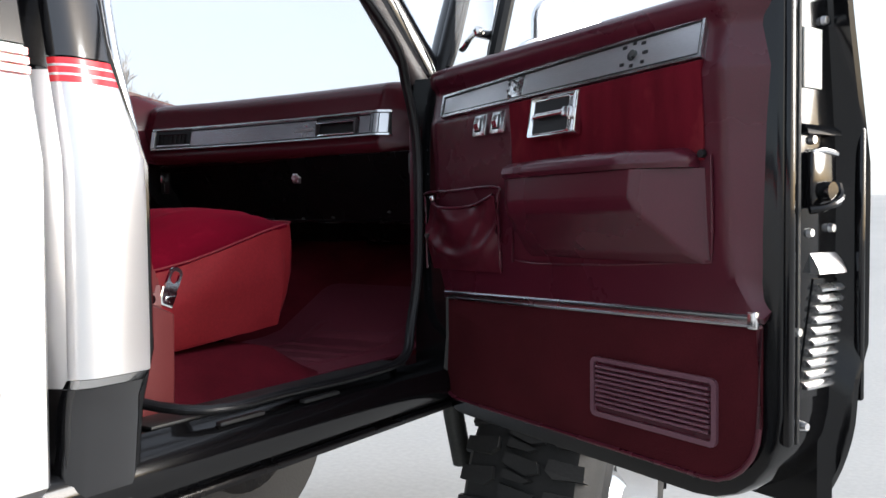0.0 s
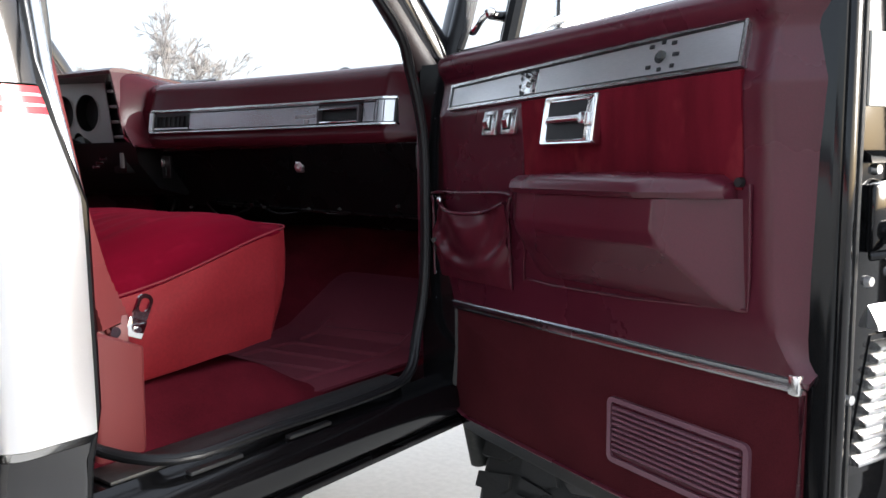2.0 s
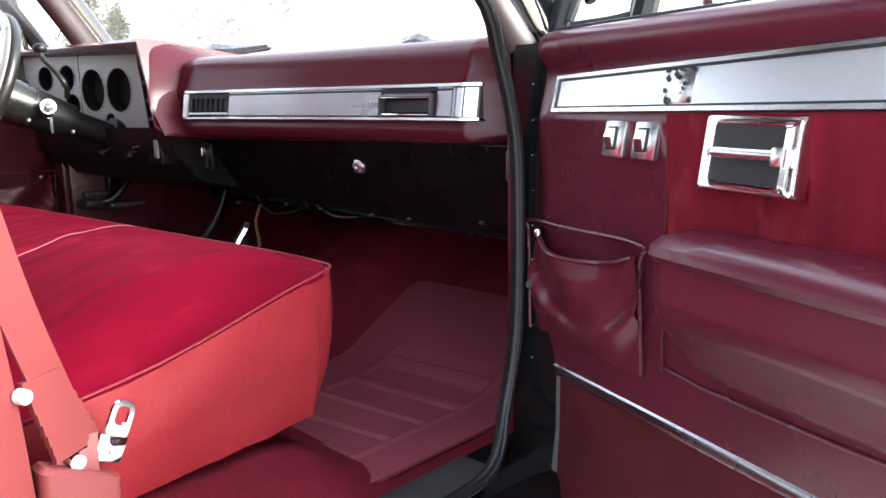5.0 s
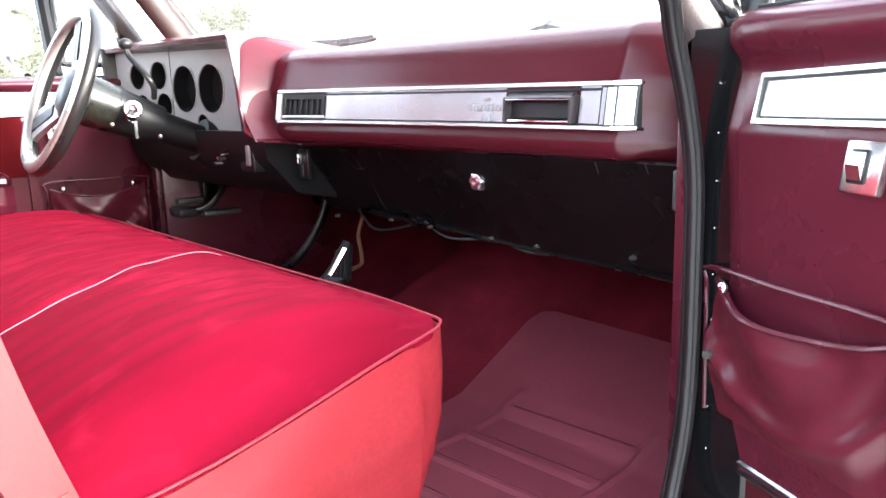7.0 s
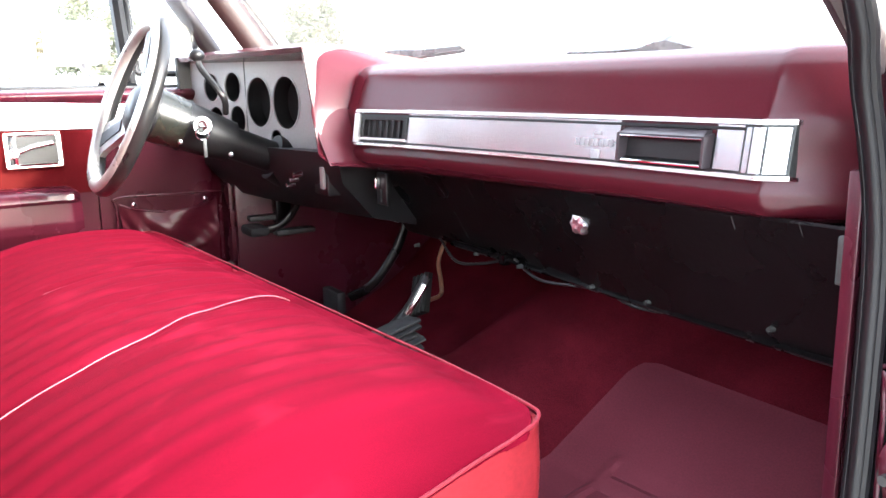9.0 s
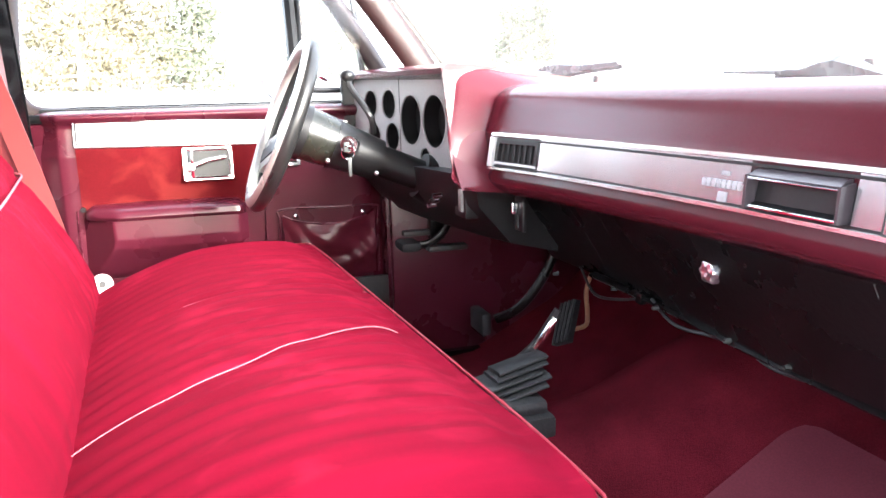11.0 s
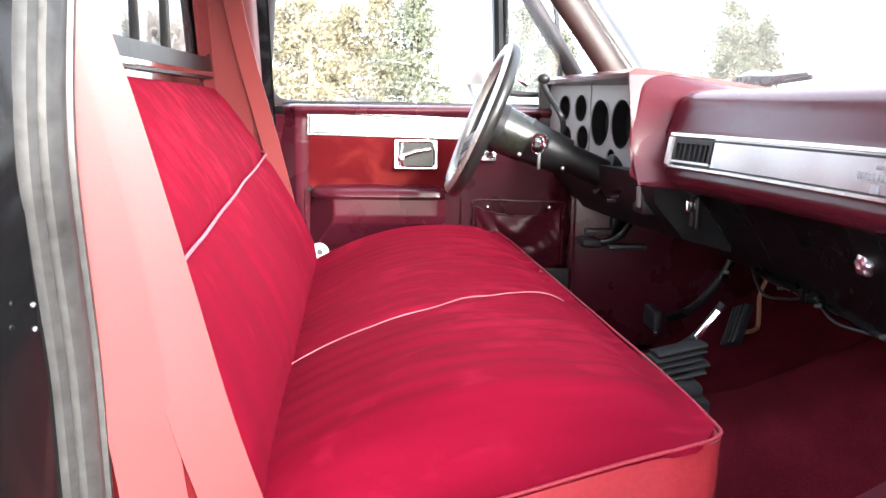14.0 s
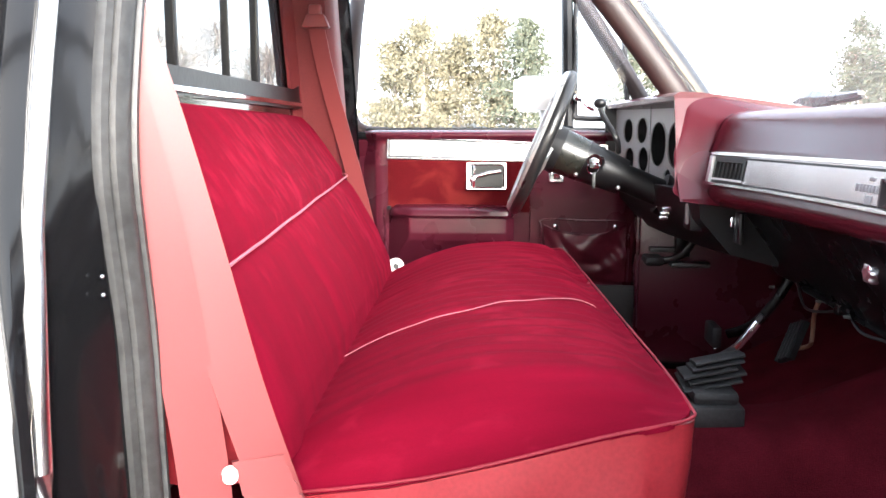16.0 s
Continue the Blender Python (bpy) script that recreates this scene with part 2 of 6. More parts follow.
def box(bm, x0, x1, y0, y1, z0, z1, bevel=0.0, seg=2, turn=None):
    r = bmesh.ops.create_cube(bm, size=1.0)
    c = Vector(((x0 + x1) / 2, (y0 + y1) / 2, (z0 + z1) / 2))
    m = Matrix.Translation(c) @ (turn.to_4x4() if turn else Matrix.Identity(4)) @ Matrix.Diagonal((abs(x1 - x0), abs(y1 - y0), abs(z1 - z0), 1))
    bmesh.ops.transform(bm, matrix=m, verts=r["verts"])
    if bevel:
        edges = {e for v in r["verts"] for e in v.link_edges}
        bmesh.ops.bevel(bm, geom=list(edges), offset=bevel, segments=seg, affect="EDGES", profile=0.5)
    return bm


def boxes(*rows, bevel=0.0):
    bm = bmesh.new()
    for row in rows:
        box(bm, *row, bevel=bevel)
    return bm


def cone(bm, a, b, ra, rb, seg=20, caps=True):
    a, b = Vector(a), Vector(b)
    q = (b - a).to_track_quat("Z", "Y").to_matrix().to_4x4()
    r = bmesh.ops.create_cone(bm, cap_ends=caps, segments=seg, radius1=ra, radius2=rb, depth=(b - a).length)
    bmesh.ops.transform(bm, matrix=Matrix.Translation((a + b) / 2) @ q, verts=r["verts"])
    return bm


def ball(bm, c, r, scale=(1, 1, 1), seg=14):
    k = bmesh.ops.create_uvsphere(bm, u_segments=seg, v_segments=seg // 2 + 2, radius=r)
    bmesh.ops.transform(bm, matrix=Matrix.Translation(c) @ Matrix.Diagonal((*scale, 1)), verts=k["verts"])
    return bm


def smooth_path(pts, n=6, closed=False):
    """Catmull-Rom points through pts."""
    p = [Vector(v) for v in pts]
    out, k = [], len(p)
    for i in range(k if closed else k - 1):
        a, b, c, d = (p[(i + j) % k] if closed else p[min(max(i + j, 0), k - 1)] for j in (-1, 0, 1, 2))
        for s in range(n):
            u = s / n
            out.append(0.5 * ((2 * b) + (c - a) * u + (2 * a - 5 * b + 4 * c - d) * u * u + (3 * b - a - 3 * c + d) * u ** 3))
    if not closed:
        out.append(p[-1])
    return out


def loft(bm, rings, closed=True, caps=True, loop=False):
    """Skin over rings of equally many points. closed: each ring is a loop; loop: the last ring joins the first."""
    vs = [[bm.verts.new(p) for p in ring] for ring in rings]
    k = len(vs[0])
    pairs = list(zip(vs, vs[1:])) + ([(vs[-1], vs[0])] if loop else [])
    for a, b in pairs:
        for i in range(k if closed else k - 1):
            j = (i + 1) % k
            bm.faces.new((a[i], a[j], b[j], b[i]))
    if caps and closed and not loop:
        bm.faces.new(vs[0][::-1])
        bm.faces.new(vs[-1])
    bmesh.ops.recalc_face_normals(bm, faces=bm.faces)
    return bm


def tube(bm, pts, r, seg=10, closed=False, flat=(1, 1), up=(0, 0, 1)):
    """A round or flat bar along pts; flat: its half width and half height as parts of r."""
    pts = [Vector(p) for p in pts]
    rings, n = [], len(pts)
    for i, p in enumerate(pts):
        d = (pts[(i + 1) % n] - pts[i - 1]) if closed else pts[min(i + 1, n - 1)] - pts[max(i - 1, 0)]
        d.normalize()
        side = d.cross(Vector(up))
        side = side.normalized() if side.length > 1e-4 else d.orthogonal().normalized()
        top = side.cross(d)
        rings.append([p + r * (flat[0] * math.cos(a) * side + flat[1] * math.sin(a) * top) for a in (2 * math.pi * j / seg for j in range(seg))])
    return loft(bm, rings, loop=closed)


def ribbon(bm, pts, wide, thick=0.003):
    """A flat strap: pts along it and, for each, the vector across it."""
    rings = []
    n = len(pts)
    for i, p in enumerate(pts):
        p, w = Vector(p), Vector(wide[i] if isinstance(wide, list) else wide)
        d = Vector(pts[min(i + 1, n - 1)]) - Vector(pts[max(i - 1, 0)])
        t = d.cross(w).normalized() * thick / 2
        rings.append([p - w + t, p + w + t, p + w - t, p - w - t])
    return loft(bm, rings)


def prism(bm, outline, lo, hi, axis="x", bevel=0.0):
    """A plate: an outline in the plane across axis, from lo to hi. Outline pairs are (y, z), (x, z) or (x, y)."""
    put = {"x": lambda a, b, c: (c, a, b), "y": lambda a, b, c: (a, c, b), "z": lambda a, b, c: (a, b, c)}[axis]
    loft(bm, [[put(a, b, c) for a, b in outline] for c in (lo, hi)])
    if bevel:
        es = [e for e in bm.edges if len(e.link_faces) == 2 and e.calc_face_angle(0) > 0.9]
        bmesh.ops.bevel(bm, geom=es, offset=bevel, segments=2, affect="EDGES", profile=0.5)
    return bm


def rounded(x0, x1, y0, y1, r, n=5):
    """A rectangle with round corners; r: one radius, or four from the low-left corner round to the left."""
    r = [r] * 4 if isinstance(r, (int, float)) else r
    out = []
    for (cx, cy, a), q in zip(((x0, y0, 180), (x1, y0, 270), (x1, y1, 0), (x0, y1, 90)), r):
        ox, oy = cx + (q if cx == x0 else -q), cy + (q if cy == y0 else -q)
        for i in range(n + 1):
            b = radians(a + 90 * i / n)
            out.append((ox + q * math.cos(b), oy + q * math.sin(b)))
    return out


def frame_plate(bm, outer, inner, lo, hi, axis="y"):
    """A flat ring between two outlines of equally many points."""
    put = {"x": lambda a, b, c: (c, a, b), "y": lambda a, b, c: (a, c, b), "z": lambda a, b, c: (a, b, c)}[axis]
    rings = [[put(*p, lo) for p in outer], [put(*p, hi) for p in outer], [put(*p, hi) for p in inner], [put(*p, lo) for p in inner]]
    return loft(bm, rings, loop=True)


def sheet(bm, f, nu, nv, thick=0.0):
    """A skin f(u, v) over the unit square; with thick, a closed slab below it."""
    g = [[bm.verts.new(f(i / nu, j / nv)) for j in range(nv + 1)] for i in range(nu + 1)]
    faces = [bm.faces.new((g[i][j], g[i + 1][j], g[i + 1][j + 1], g[i][j + 1])) for i in range(nu) for j in range(nv)]
    bmesh.ops.recalc_face_normals(bm, faces=bm.faces)
    if thick:
        bmesh.ops.solidify(bm, geom=faces, thickness=thick)
    return bm


def tipped(angle, at, axis="X"):
    """A turn by angle degrees about an axis through a place."""
    return Matrix.Translation(at) @ Matrix.Rotation(radians(angle), 4, axis) @ Matrix.Translation(-Vector(at))


def lerp(a, b, t):
    return a + (b - a) * t


def curve(points, v):
    """Straight lines through (v, value) points."""
    return float(np.interp(v, [p[0] for p in points], [p[1] for p in points]))


# ---- setting ----
def ground_z(x, y):
    """The yard is level; beyond it the land rises a little."""
    return curve([(0, 0), (10, 0), (20, 1.0), (32, 2.2), (70, 3.2), (450, 8)], math.hypot(x, y))


def ground():
    at = lambda u: math.copysign(abs(2 * u - 1) ** 2.6 * 450, u - 0.5)
    bm = sheet(bmesh.new(), lambda u, v: (at(u), at(v), ground_z(at(u), at(v))), 90, 90)
    tagged(part("ground", bm, CONCRETE), "pale concrete yard with a worn surface", "ground", kind="structure")


ground()


def side_x(z):
    """Half width of the cab's outer skin at a height."""
    return curve([(0.86, 0.86), (0.95, 0.885), (1.12, 0.905), (1.15, 0.93), (1.44, 0.932), (1.56, 0.905), (1.66, 0.882), (1.72, 0.870), (2.22, 0.730), (2.30, 0.66)], z)


truck = thing("pickup_truck", "lifted black and silver pickup truck with red pinstripes, parked on concrete", "truck")


def jamb_y(z):
    """Where the cab's skin ends at the doorway."""
    return curve([(1.2, -0.794), (1.45, -0.797), (1.6, -0.830), (1.7, -0.832), (2.2, -0.835)], z)


def strip_x(z):
    """Middle of the weatherstrip on the lock pillar; it tucks in below the window line."""
    return curve([(1.0, 0.750), (1.33, 0.764), (1.42, 0.769), (1.48, 0.772), (1.535, 0.779), (1.59, 0.787), (1.64, 0.7925), (1.69, 0.790), (1.75, 0.779), (1.80, 0.766), (2.0, 0.710), (2.12, 0.676), (2.3, 0.62)], z)


def cab_corner(sign, z0, z1, mat, name, label=""):
    """The cab's skin behind the door, rounded towards the back, from z0 to z1."""
    rings = []
    for i in range(9):
        z = lerp(z0, z1, i / 8)
        x = side_x(z)
        y = jamb_y(z) if sign > 0 else -0.875
        plan = [(x - 0.02, y), (x - 0.004, y - 0.002), (x, y - 0.010), (x, -0.878), (x - 0.003, -0.889), (x - 0.009, -0.899), (x - 0.018, -0.906), (x - 0.028, -0.909), (x - 0.030, -0.903), (x - 0.018, -0.896), (x - 0.010, -0.880), (x - 0.02, -0.87)]
        rings.append([(sign * a, b, z) for a, b in plan])
    part(name, loft(bmesh.new(), rings), mat, truck, label)


for sign in (1, -1):
    for z0, z1, mat, label in ((0.92, 1.135, BLACK_DULL, "dark rear corner of the cab"), (1.135, 1.572, SILVER_PAINT, "silver rear corner of the cab"), (1.572, 2.26, BLACK_PAINT, "black rear corner of the cab")):
        rings = [[(sign * (side_x(z) - a), b, z) for a, b in ((0.024, -0.895), (0.036, -0.908), (0.060, -0.922), (0.10, -0.965), (0.18, -1.022), (0.26, -1.032), (0.26, -1.020), (0.17, -1.010), (0.09, -0.94), (0.05, -0.87))] for z in (lerp(z0, z1, j / 6) for j in range(7))]
        part("cab_back_corner", loft(bmesh.new(), rings), mat, truck, label)
    cab_corner(sign, 1.150, 1.553, SILVER_PAINT, "cab_corner_panel", "silver lower paint")
    cab_corner(sign, 1.590, 2.26, BLACK_PAINT, "cab_corner_panel", "glossy black upper paint")
    cab_corner(sign, 0.92, 1.135, BLACK_PAINT, "cab_corner_panel", "black lower edge")
    cab_corner(sign, 1.136, 1.149, CHROME, "chrome_moulding")
    for k in range(3):
        cab_corner(sign, 1.5535 + 0.0125 * k, 1.5625 + 0.0125 * k, RED_PAINT, "pinstripe")
        if k < 2:
            cab_corner(sign, 1.5626 + 0.0125 * k, 1.5659 + 0.0125 * k, SILVER_PAINT, "pinstripe_gap")

    # the lock pillar that the door shuts on, black
    rings = []
    for i in range(15):
        z = lerp(1.00, 2.24, i / 14)
        x = side_x(z)
        y, k = (jamb_y(z) + 0.004, 0.0) if sign > 0 else (-0.90, -0.115)
        q = strip_x(z) if sign > 0 else x - 0.105
        rings.append([(sign * a, b, z) for a, b in ((x - 0.006, y), (x - 0.012, y + 0.006), (x - 0.040, -0.800 + k), (x - 0.055, -0.790 + k), (q + 0.018, -0.776 + k), (q - 0.005, -0.800 + k), (x - 0.05, -0.84 + k), (x - 0.02, -0.87 + k))])
    part("lock_pillar", loft(bmesh.new(), rings), BLACK_JAMB, truck, "glossy black door jamb")

    if sign > 0:
        # bright strip added for the sky reflected in the black jamb
        part("jamb_glint", tube(bmesh.new(), [(side_x(z) - 0.028, lerp(jamb_y(z) + 0.010, -0.800, 0.57) + 0.004, z) for z in (1.20 + 0.05 * j for j in range(21))], 0.009, 10), SATIN_CHROME, truck, "bright bead standing in for the sky's glint on the jamb")
    # trim over the pillar inside the cab
    rings = []
    for i in range(13):
        z = lerp(1.02, 2.22, i / 12)
        x = side_x(z) - 0.085
        k = 0.0 if sign > 0 else -0.112
        q = strip_x(z) if sign > 0 else x - 0.032
        x = lerp(x, q + 0.032, 0.5)
        rings.append([(sign * a, b, z) for a, b in ((q + 0.018, -0.7745 + k), (q - 0.018, -0.7745 + k), (x - 0.085, -0.779 + k), (x - 0.100, -0.792 + k), (x - 0.105, -0.95), (x - 0.115, -0.985), (x - 0.16, -1.0), (x - 0.16, -1.008), (x - 0.06, -1.0), (x - 0.02, -0.80 + k))])
    part("pillar_trim", loft(bmesh.new(), rings), PILLAR, truck, "faded red vinyl pillar trim")

    # windscreen pillar, black outside and maroon inside
    def a_pillar(dx, dy, r, mat, name, flat):
        k = 0.026 if sign > 0 else 0.0
        pts = smooth_path([(sign * (0.822 - dx), 0.13 + dy - k, 1.66), (sign * (0.802 - k / 2 - dx), 0.075 + dy - k, 1.76), (sign * (0.765 - k - dx), -0.09 + dy - k / 2, 1.97), (sign * (0.715 - k - dx), -0.27 + dy, 2.18)], 6)
        part(name, tube(bmesh.new(), pts, r, 12, flat=flat, up=(0, 1, 0.8)), mat, truck)
    a_pillar(0.0, 0.035, 0.042, BLACK_PAINT, "windscreen_pillar", (0.55, 1.0))
    a_pillar(0.016, -0.012, 0.036, PILLAR_COVER, "pillar_cover", (0.6, 1.0))

    # hinge pillar under the screen
    bm = bmesh.new()
    rings = []
    for i in range(9):
        z = lerp(1.0, 1.70, i / 8)
        x = min(side_x(z), 0.90)
        rings.append([(sign * a, b, z) for a, b in ((x - 0.01, 0.055), (x - 0.02, 0.045), (x - 0.085, 0.040), (0.795 if sign > 0 else 0.776, 0.040), (0.795 if sign > 0 else 0.776, 0.16), (x - 0.01, 0.16))])
    part("hinge_pillar", loft(bm, rings), BLACK_JAMB, truck, "black hinge pillar")

    # kick panel inside
    bm = boxes((sign * (0.762 if sign > 0 else 0.775), sign * (0.774 if sign > 0 else 0.795), -0.045 if sign < 0 else 0.094, 0.60, 1.01, 1.60), bevel=0.006)
    part("kick_panel", bm, VINYL if sign < 0 else BLACK_DULL, truck, "maroon kick panel" if sign < 0 else "black kick panel")

    # front wing outside
    rings = []
    for i in range(13):
        y = lerp(0.17, 1.75, i / 12)
        top = lerp(1.665, 1.60, i / 12)
        arch = 1.12 if 0.25 < y < 1.35 else 0.95
        rings.append([(sign * a, y, b) for a, b in ((0.74, top), (0.86, top - 0.005), (0.905, top - 0.09), (0.932, 1.44), (0.93, arch), (0.91, arch), (0.912, 1.43), (0.87, top - 0.10), (0.74, top - 0.02))])
    part("front_wing", loft(bmesh.new(), rings), BLACK_PAINT, truck)

    # rocker under the door, with a chrome strip and its sill
    y0, y1 = -1.0, 0.20
    prof = [(0.755, 1.028), (0.835, 1.030), (0.850, 1.018), (0.872, 1.012), (0.885, 0.995), (0.890, 0.965), (0.872, 0.930), (0.80, 0.925), (0.755, 0.94)]
    part("rocker_panel", prism(bmesh.new(), [(sign * a, b) for a, b in prof], y0, y1, "y"), BLACK_JAMB, truck, "black rocker panel")
    part("rocker_moulding", boxes((sign * 0.868, sign * 0.886, -1.0, 0.16, 0.916, 0.930), bevel=0.004), BLACK_DULL, truck)
    part("sill_plate", boxes((sign * 0.76, sign * 0.832, -0.73, -0.05, 1.030, 1.036), bevel=0.002), SILL, truck, "scuffed black sill plate")
    for k in range(2):
        part("sill_clip", boxes((sign * 0.853, sign * 0.868, -0.62 + 0.2 * k, -0.52 + 0.2 * k, 1.017, 1.024), bevel=0.002), RUBBER, truck)

    # bed side behind the cab
    rings = []
    for i in range(3):
        y = (-0.946, -0.954, -3.1)[i]
        ins = 0.01 if i == 0 else 0
        rings.append([(sign * a, y, b) for a, b in ((0.862, 1.592), (0.896 - ins, 1.592), (0.905 - ins, 1.56), (0.932 - ins, 1.44), (0.93 - ins, 1.02), (0.90, 1.0), (0.89, 1.02), (0.89, 1.44), (0.868, 1.55))])
    part("bed_side", loft(bmesh.new(), rings), SILVER_PAINT, truck, "silver bed side")
    rings = []
    for y, ins in ((-0.946, 0.010), (-0.954, 0.0), (-3.1, 0.0)):
        rings.append([(sign * a, y, b) for a, b in ((0.80, 1.592), (side_x(1.594) - ins, 1.594), (side_x(1.66) - ins, 1.66), (side_x(1.70) - 0.004 - ins, 1.700), (0.862 - ins, 1.712), (0.80, 1.714))])
    part("bed_rail", loft(bmesh.new(), rings), BLACK_PAINT, truck, "glossy black upper bed side")
    for k in range(3):
        z = 1.558 + 0.0125 * k
        x = side_x(z) + 0.004
        part("pinstripe", boxes((sign * (x - 0.004), sign * (x + 0.0035), -3.1, -0.9535, z - 0.0045, z + 0.0045)), RED_PAINT, truck)
# the two small outer blocks are added to darken the gap behind the cab
part("bed_front", boxes((-0.86, 0.86, -1.12, -1.09, 1.02, 1.56), (-0.885, -0.82, -0.99, -0.956, 1.02, 1.55), (0.82, 0.885, -0.99, -0.956, 1.02, 1.55), bevel=0.008), BLACK_PAINT, truck, "black bed bulkhead with added blocks that darken the cab gap")
part("bed_floor", boxes((-0.88, 0.88, -3.1, -1.1, 1.0, 1.03), bevel=0.006), BLACK_DULL, truck)
part("tailgate", boxes((-0.88, 0.88, -3.13, -3.08, 1.0, 1.56), bevel=0.01), SILVER_PAINT, truck)

# floor, toe board, hump and firewall: one pressed sheet of carpet
def floor_z(x, y):
    z = curve([(-1.0, 1.012), (0.10, 1.012), (0.18, 1.022), (0.42, 1.145), (0.60, 1.30)], y)
    hump = math.exp(-((x + 0.02) / 0.16) ** 4) * curve([(-1.0, 0.10), (-0.1, 0.125), (0.2, 0.14), (0.6, 0.10)], y)
    return z + hump


bm = sheet(bmesh.new(), lambda u, v: (lerp(-0.79, 0.775, u), lerp(-1.0, 0.60, v), floor_z(lerp(-0.79, 0.775, u), lerp(-1.0, 0.60, v))), 60, 48, 0.012)
part("floor_carpet", bm, CARPET, truck, "dark red carpet")
part("floor_pan", boxes((-0.86, 0.86, -1.03, 0.62, 0.93, 0.985), bevel=0.01), BLACK_DULL, truck)
part("firewall", boxes((-0.80, 0.80, 0.585, 0.61, 1.0, 1.66), bevel=0.004), BLACK_DULL, truck)
part("cowl", prism(bmesh.new(), [(0.36, 1.70), (0.50, 1.685), (0.62, 1.665), (0.62, 1.62), (0.36, 1.66)], -0.84, 0.84, "x"), BLACK_PAINT, truck)
part("bonnet", sheet(bmesh.new(), lambda u, v: (lerp(-0.82, 0.82, u), lerp(0.60, 1.90, v), lerp(1.672, 1.60, v) + 0.012 * (1 - (2 * u - 1) ** 4)), 16, 12, 0.02), BLACK_PAINT, truck, "glossy black bonnet")
part("grille", boxes((-0.82, 0.82, 1.88, 1.96, 1.05, 1.60), bevel=0.02), CHROME, truck)

# roof and the header over the screen
part("roof", sheet(bmesh.new(), lambda u, v: (lerp(-0.73, 0.73, u), lerp(-1.03, -0.25, v), 2.245 + 0.035 * (1 - (2 * u - 1) ** 4) * (1 - 0.5 * (2 * v - 1) ** 4)), 16, 12, 0.03), BLACK_PAINT, truck)
part("headliner", boxes((-0.70, 0.70, -1.0, -0.28, 2.185, 2.20), bevel=0.006), VINYL_DASH, truck)
for sign in (1, -1):
    part("roof_rail", boxes((sign * 0.68, sign * 0.75, -0.82, -0.24, 2.18, 2.25), bevel=0.012), BLACK_PAINT, truck)
part("roof_header", boxes((-0.72, 0.72, -0.30, -0.24, 2.17, 2.25), bevel=0.012), BLACK_PAINT, truck)

# back wall with its sliding window
rear = rounded(-0.665, 0.665, 1.782, 2.14, 0.05)
part("back_wall", frame_plate(bmesh.new(), rounded(-0.80, 0.80, 1.0, 2.23, 0.02), rear, -1.030, -1.004, "y"), BLACK_PAINT, truck, "black back wall")
part("back_wall_trim", boxes((-0.70, 0.70, -1.004, -0.996, 1.02, 1.72), bevel=0.003), VINYL, truck)
win = part("rear_window_seal", frame_plate(bmesh.new(), rounded(-0.70, 0.70, 1.747, 2.17, 0.06), rounded(-0.645, 0.645, 1.797, 2.125, 0.04), -1.006, -0.988, "y"), SEAL_BLACK, truck, "black rubber window seal")
part("seal_lip", boxes((-0.66, 0.66, -0.990, -0.982, 1.752, 1.764), bevel=0.003), CHROME, truck)
for x, q in ((-0.33, 0.008), (-0.14, 0.003), (0.12, 0.008), (0.36, 0.004)):
    part("window_bar", boxes((x - q, x + q, -1.014, -0.996, 1.797, 2.125), bevel=0.003), BLACK_PLASTIC, truck)
g = part("rear_pane", boxes((-0.65, 0.65, -1.016, -1.012, 1.792, 2.13)), TINTED, truck)
g.visible_shadow = False

# windscreen
bm = sheet(bmesh.new(), lambda u, v: (lerp(-1, 1, u) * lerp(0.80, 0.70, v), lerp(0.34, -0.27, v) - 0.20 * (2 * u - 1) ** 2 * (1 - v) * 0.9, lerp(1.705, 2.18, v)), 16, 8, 0.005)
g = part("windscreen", bm, SCREEN_GLASS, truck)
g.visible_shadow = False


